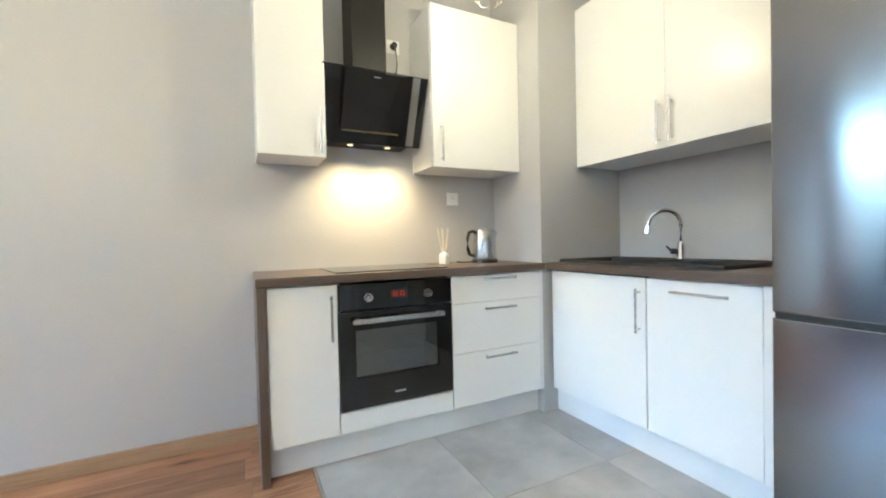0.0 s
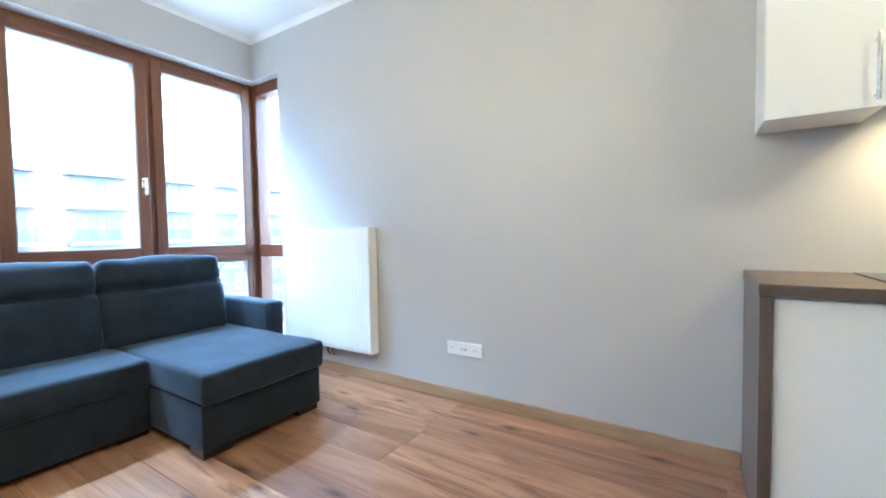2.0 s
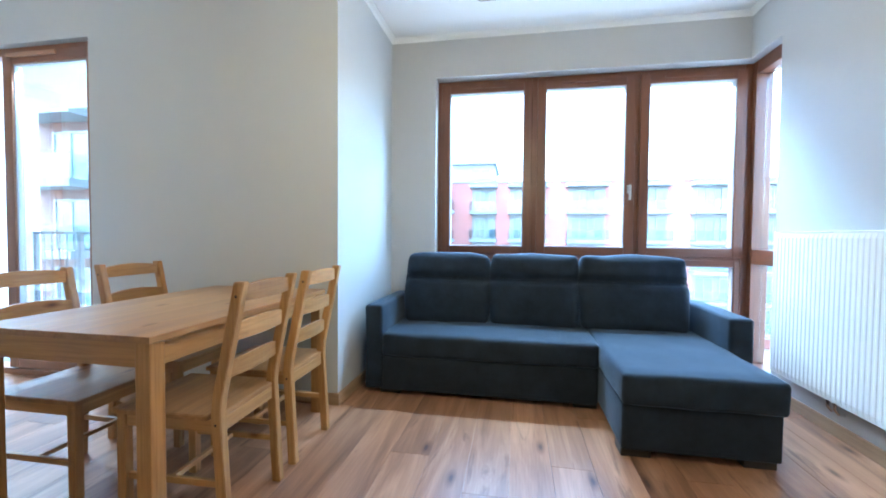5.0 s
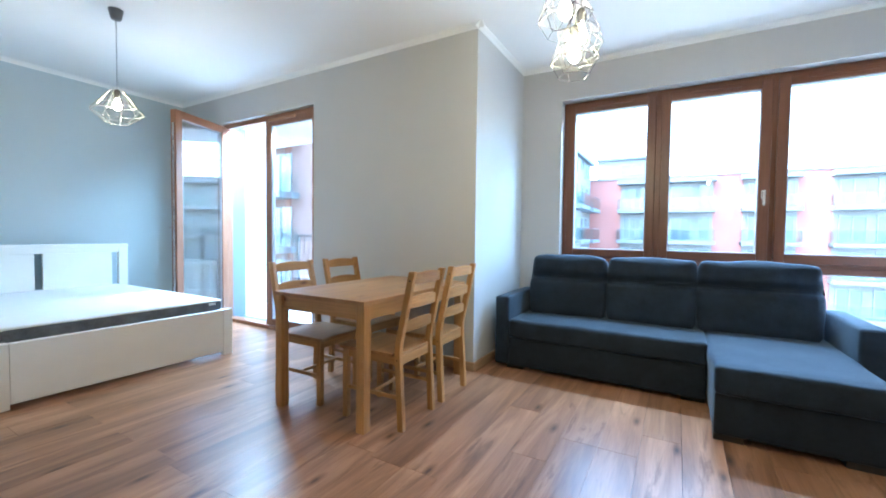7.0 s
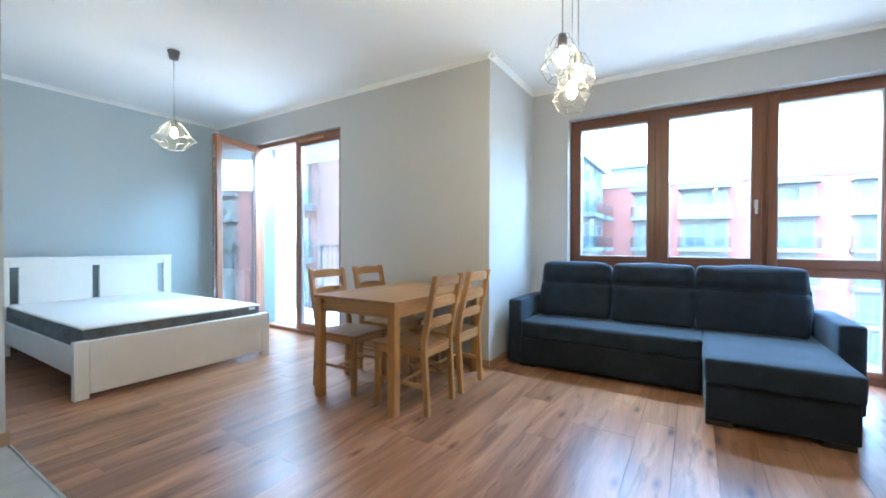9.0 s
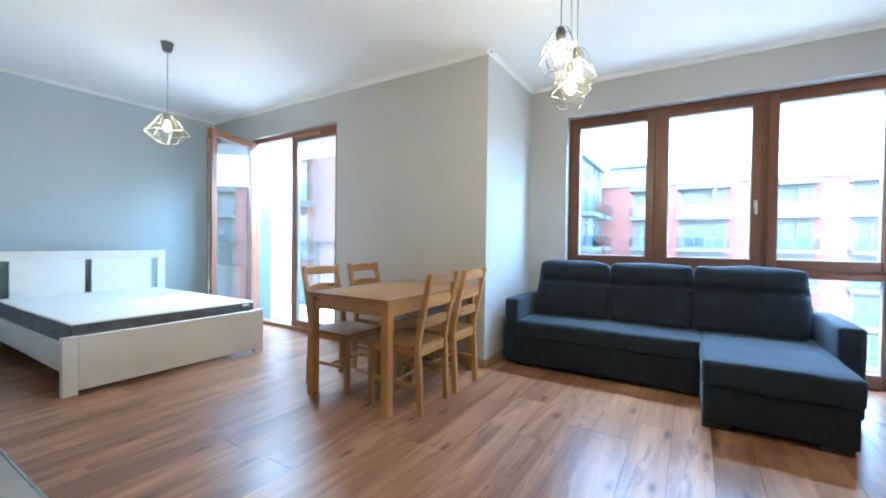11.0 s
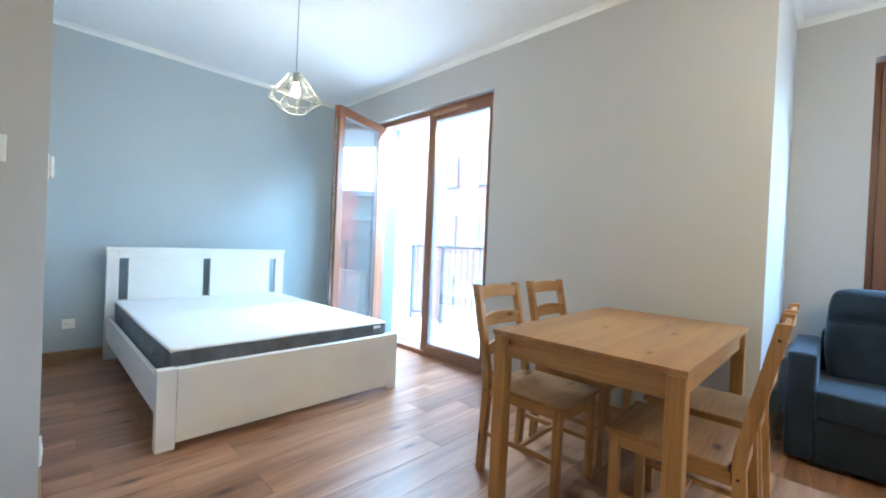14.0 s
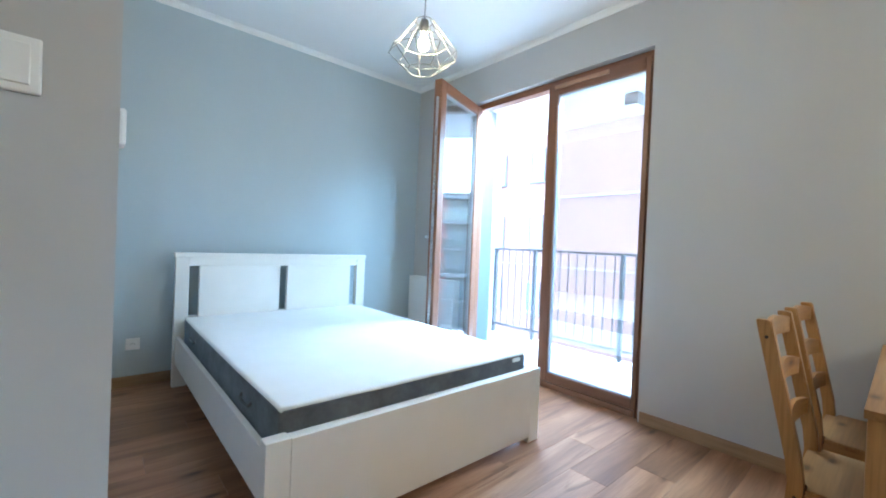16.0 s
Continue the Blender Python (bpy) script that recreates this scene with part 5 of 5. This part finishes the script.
# ---- courtyard and the houses across it ----
GROUND = -9.6
solid("ground", M_GROUND, [(-900, 900, -900, 900, GROUND - 0.5, GROUND)], "pale paved courtyard far below", "ground")
STOREY = 3.0


def shared_box(name, mat, *b):
    bm = bmesh.new()
    box(bm, *b)
    return mesh_of(name, bm, mat)


W_FRAME = {}


def far_window(parent, y, z, w, h, x=0.0):
    """A recessed window on a facade that faces +x in its own space, with frame, mullion and pane."""
    key = (round(w, 2), round(h, 2))
    if key not in W_FRAME:
        bm = bmesh.new()
        t = 0.09
        box(bm, 0.0, 0.10, -w / 2, -w / 2 + t, 0, h)
        box(bm, 0.0, 0.10, w / 2 - t, w / 2, 0, h)
        box(bm, 0.0, 0.10, -w / 2 + t, w / 2 - t, 0, t)
        box(bm, 0.0, 0.10, -w / 2 + t, w / 2 - t, h - t, h)
        if w > 1.0:
            box(bm, 0.0, 0.10, -0.05, 0.05, t, h - t)
        W_FRAME[key] = (mesh_of("window", bm, M_FARFRAME), shared_box("pane", M_FARGLASS, 0.03, 0.05, -w / 2 + t, w / 2 - t, t, h - t))
    f, p = W_FRAME[key]
    o = new("window", f)
    o.parent = parent
    o.location = (x + 0.004, y, z)
    q = new("pane", p)
    q.parent = o
    return o


def balcony(parent, y, z, w, depth=1.3, x=0.0):
    key = ("b", round(w, 2), round(depth, 2))
    if key not in W_FRAME:
        slab = shared_box("balcony", M_SLAB, 0.004, depth, -w / 2, w / 2, -0.32, 0.0)
        bm = bmesh.new()
        box(bm, depth - 0.05, depth - 0.02, -w / 2 + 0.05, w / 2 - 0.05, 0.05, 1.0)
        box(bm, 0.05, depth - 0.05, -w / 2 + 0.02, -w / 2 + 0.05, 0.05, 1.0)
        box(bm, 0.05, depth - 0.05, w / 2 - 0.05, w / 2 - 0.02, 0.05, 1.0)
        W_FRAME[key] = (slab, mesh_of("parapet", bm, M_PARAPET), shared_box("handrail", M_RAILING, depth - 0.07, depth, -w / 2, w / 2, 1.0, 1.05))
    a, b, c = W_FRAME[key]
    o = new("balcony", a)
    o.parent = parent
    o.location = (x, y, z)
    for nm, me in (("parapet", b), ("handrail", c)):
        q = new(nm, me)
        q.parent = o


# long red house opposite the corner window, its facade towards +x
FACE = -43.5
house = thing("apartment_building", (FACE, 0, GROUND), "salmon-red apartment building with white loggias and balconies", "building")
H, ST = 16.4, 2.93
SLAB0 = 1.62
bm = bmesh.new()
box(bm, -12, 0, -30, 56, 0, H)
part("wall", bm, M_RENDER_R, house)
bm = bmesh.new()
box(bm, -12.2, 0.15, -30.2, 56.2, H, H + 0.16)
part("roof", bm, M_SLAB, house)
bm = bmesh.new()
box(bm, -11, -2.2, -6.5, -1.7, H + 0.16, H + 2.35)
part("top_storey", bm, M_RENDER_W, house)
far_window(house, -3.2, H + 0.75, 2.2, 1.1, -2.2)
bm = bmesh.new()
box(bm, -11.2, -1.7, -6.6, -1.4, H + 2.35, H + 2.6)
part("top_roof", bm, M_SLAB, house)
bays = [(-27.3, -23.6), (-21.4, -17.7), (-15.5, -11.8), (-3.86, -1.37)] + [(0.16 + 5.9 * k, 3.85 + 5.9 * k) for k in range(9)]
for y0, y1 in bays:
    w, mid = y1 - y0, (y0 + y1) / 2
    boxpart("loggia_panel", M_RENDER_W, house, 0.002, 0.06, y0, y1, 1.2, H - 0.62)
    boxpart("canopy", M_SLAB, house, 0.002, 1.3, y0 - 0.2, y1 + 0.2, H - 0.60, H - 0.22)
    for k in range(5):
        z = SLAB0 + k * ST
        far_window(house, y0 + 0.29 * w + 0.12, z + 0.05, 0.46 * w, 2.15, 0.06)
        far_window(house, y1 - 0.17 * w, z + 0.05, 0.27 * w, 2.15, 0.06)
        balcony(house, mid, z, w + 0.35, 1.4, 0.06)

# white wing running from the house towards the viewer, its facade towards +y
wing = thing("apartment_building", (FACE, -6.8, GROUND), "white apartment wing with balconies in a row", "building", rz=90)
H3 = 17.9
bm = bmesh.new()
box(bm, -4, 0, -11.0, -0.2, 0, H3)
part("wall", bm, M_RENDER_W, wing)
bm = bmesh.new()
box(bm, -4.3, 0.4, -11.2, -0.1, H3, H3 + 0.3)
part("roof", bm, M_SLAB, wing)
for k in range(6):
    z = SLAB0 + k * ST
    for y in (-3.2, -8.4):
        far_window(wing, y + 0.7, z + 0.05, 1.6, 2.1)
        far_window(wing, y - 1.3, z + 0.7, 0.9, 1.4)
        if k < 5:
            balcony(wing, y + 0.2, z, 3.6, 1.2)

# nearer pale pink wing across the balcony, its facade also towards +x
near = thing("apartment_building", (-14.5, 0, GROUND), "pale pink rendered apartment wing with small windows", "building")
H2 = 20.2
bm = bmesh.new()
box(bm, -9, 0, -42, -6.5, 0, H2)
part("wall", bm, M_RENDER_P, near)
bm = bmesh.new()
box(bm, -9.3, 0.3, -42.3, -6.2, H2, H2 + 0.4)
part("roof", bm, M_SLAB, near)
for k in range(6):
    z = 1.88 + k * 2.95
    boxpart("string_course", M_FARFRAME, near, 0.002, 0.03, -15.6, -6.6, z + 2.14, z + 2.19)
    for y in (-11.92, -14.12, -22.4, -25.0):
        far_window(near, y, z, 0.76, 1.43)
        boxpart("window_sill", M_SLAB, near, 0.002, 0.08, y - 0.45, y + 0.45, z - 0.07, z)
    far_window(near, -18.3, z - 0.75, 1.9, 2.15)
    balcony(near, -18.5, z - 0.80, 3.4, 1.3)

# ---- floor pieces ----
floor = solid("floor", M_UNDER, [(XB - T, XE + T, YS - T, YR - T, -0.22, -0.005), (XW - T, XE + T, YR - T, YN + T, -0.22, -0.005)], "warm brown oak-look laminate planks beside grey tiles", "floor")
PW, PL = 0.1925, 1.380
plank_mesh = {}


def plank(x0, x1, y0, y1):
    key = (round(x1 - x0, 3), round(y1 - y0, 3))
    if key not in plank_mesh:
        bm = bmesh.new()
        w, h = key
        t, b = [], []
        for sx, sy in ((-1, -1), (1, -1), (1, 1), (-1, 1)):
            t.append(bm.verts.new((sx * (w / 2 - 0.0009), sy * (h / 2 - 0.0007), 0.0)))
            b.append(bm.verts.new((sx * (w / 2 - 0.0004), sy * (h / 2 - 0.0003), -0.0046)))
        bm.faces.new(t)
        for k in range(4):
            bm.faces.new((b[k], b[(k + 1) % 4], t[(k + 1) % 4], t[k]))
        plank_mesh[key] = mesh_of("plank", bm, M_PLANK)
    ob = new("plank", plank_mesh[key])
    ob.parent = floor
    ob.location = ((x0 + x1) / 2, (y0 + y1) / 2, 0)


rnd = random.Random(11)
y = YS
while y < YN - 0.001:
    y1 = min(y + PW, YN)
    x_lo = XB if (y + y1) / 2 < YR else XW
    x_lo = x_lo - (0.13 if x_lo == XW and y > 0.1 else 0.0)
    x_hi = XT if (y + y1) / 2 > YH else XA
    start = x_lo - rnd.choice((0.25, 0.5, 0.8, 1.05)) - 0.05 * rnd.random()
    x = start
    while x < x_hi:
        a, b = max(x, x_lo), min(x + PL, x_hi)
        if b - a > 0.02:
            plank(a, b, y, y1)
        x += PL
    y = y1
for x0, x1, y0, y1 in ((XW - 0.13, -3.0, YN, YN + 0.1),):
    plank(x0, x1, y0, y1)
plank(XB - 0.05, XB, -3.73, -2.09)

TS = 0.60
tile_mesh = {}
ty = 2.14 - 9 * TS
while ty < YN:
    tx = XT + 0.014
    while tx < XE:
        a, b, c, d = tx, min(tx + TS, XE), max(ty, YH), min(ty + TS, YN)
        if b - a > 0.02 and d - c > 0.02:
            key = (round(b - a, 3), round(d - c, 3))
            if key not in tile_mesh:
                bm = bmesh.new()
                w, h = key
                t, q = [], []
                for sx, sy in ((-1, -1), (1, -1), (1, 1), (-1, 1)):
                    t.append(bm.verts.new((sx * (w / 2 - 0.002), sy * (h / 2 - 0.002), 0.0)))
                    q.append(bm.verts.new((sx * (w / 2 - 0.001), sy * (h / 2 - 0.001), -0.0046)))
                bm.faces.new(t)
                for k in range(4):
                    bm.faces.new((q[k], q[(k + 1) % 4], t[(k + 1) % 4], t[k]))
                tile_mesh[key] = mesh_of("tile", bm, M_TILE)
            ob = new("tile", tile_mesh[key])
            ob.parent = floor
            ob.location = ((a + b) / 2, (c + d) / 2, 0)
        tx += TS
    ty += TS
bm = bmesh.new()
box(bm, XT + 0.013, XE, YH, YN, -0.0049, -0.0018)
part("grout", bm, M_GROUT, floor)
bm = bmesh.new()
box(bm, XT, XT + 0.0125, YH, 2.13, -0.0048, 0.0015, 0.001)
part("edge_strip", bm, M_STEEL, floor, "brushed metal edge strip")
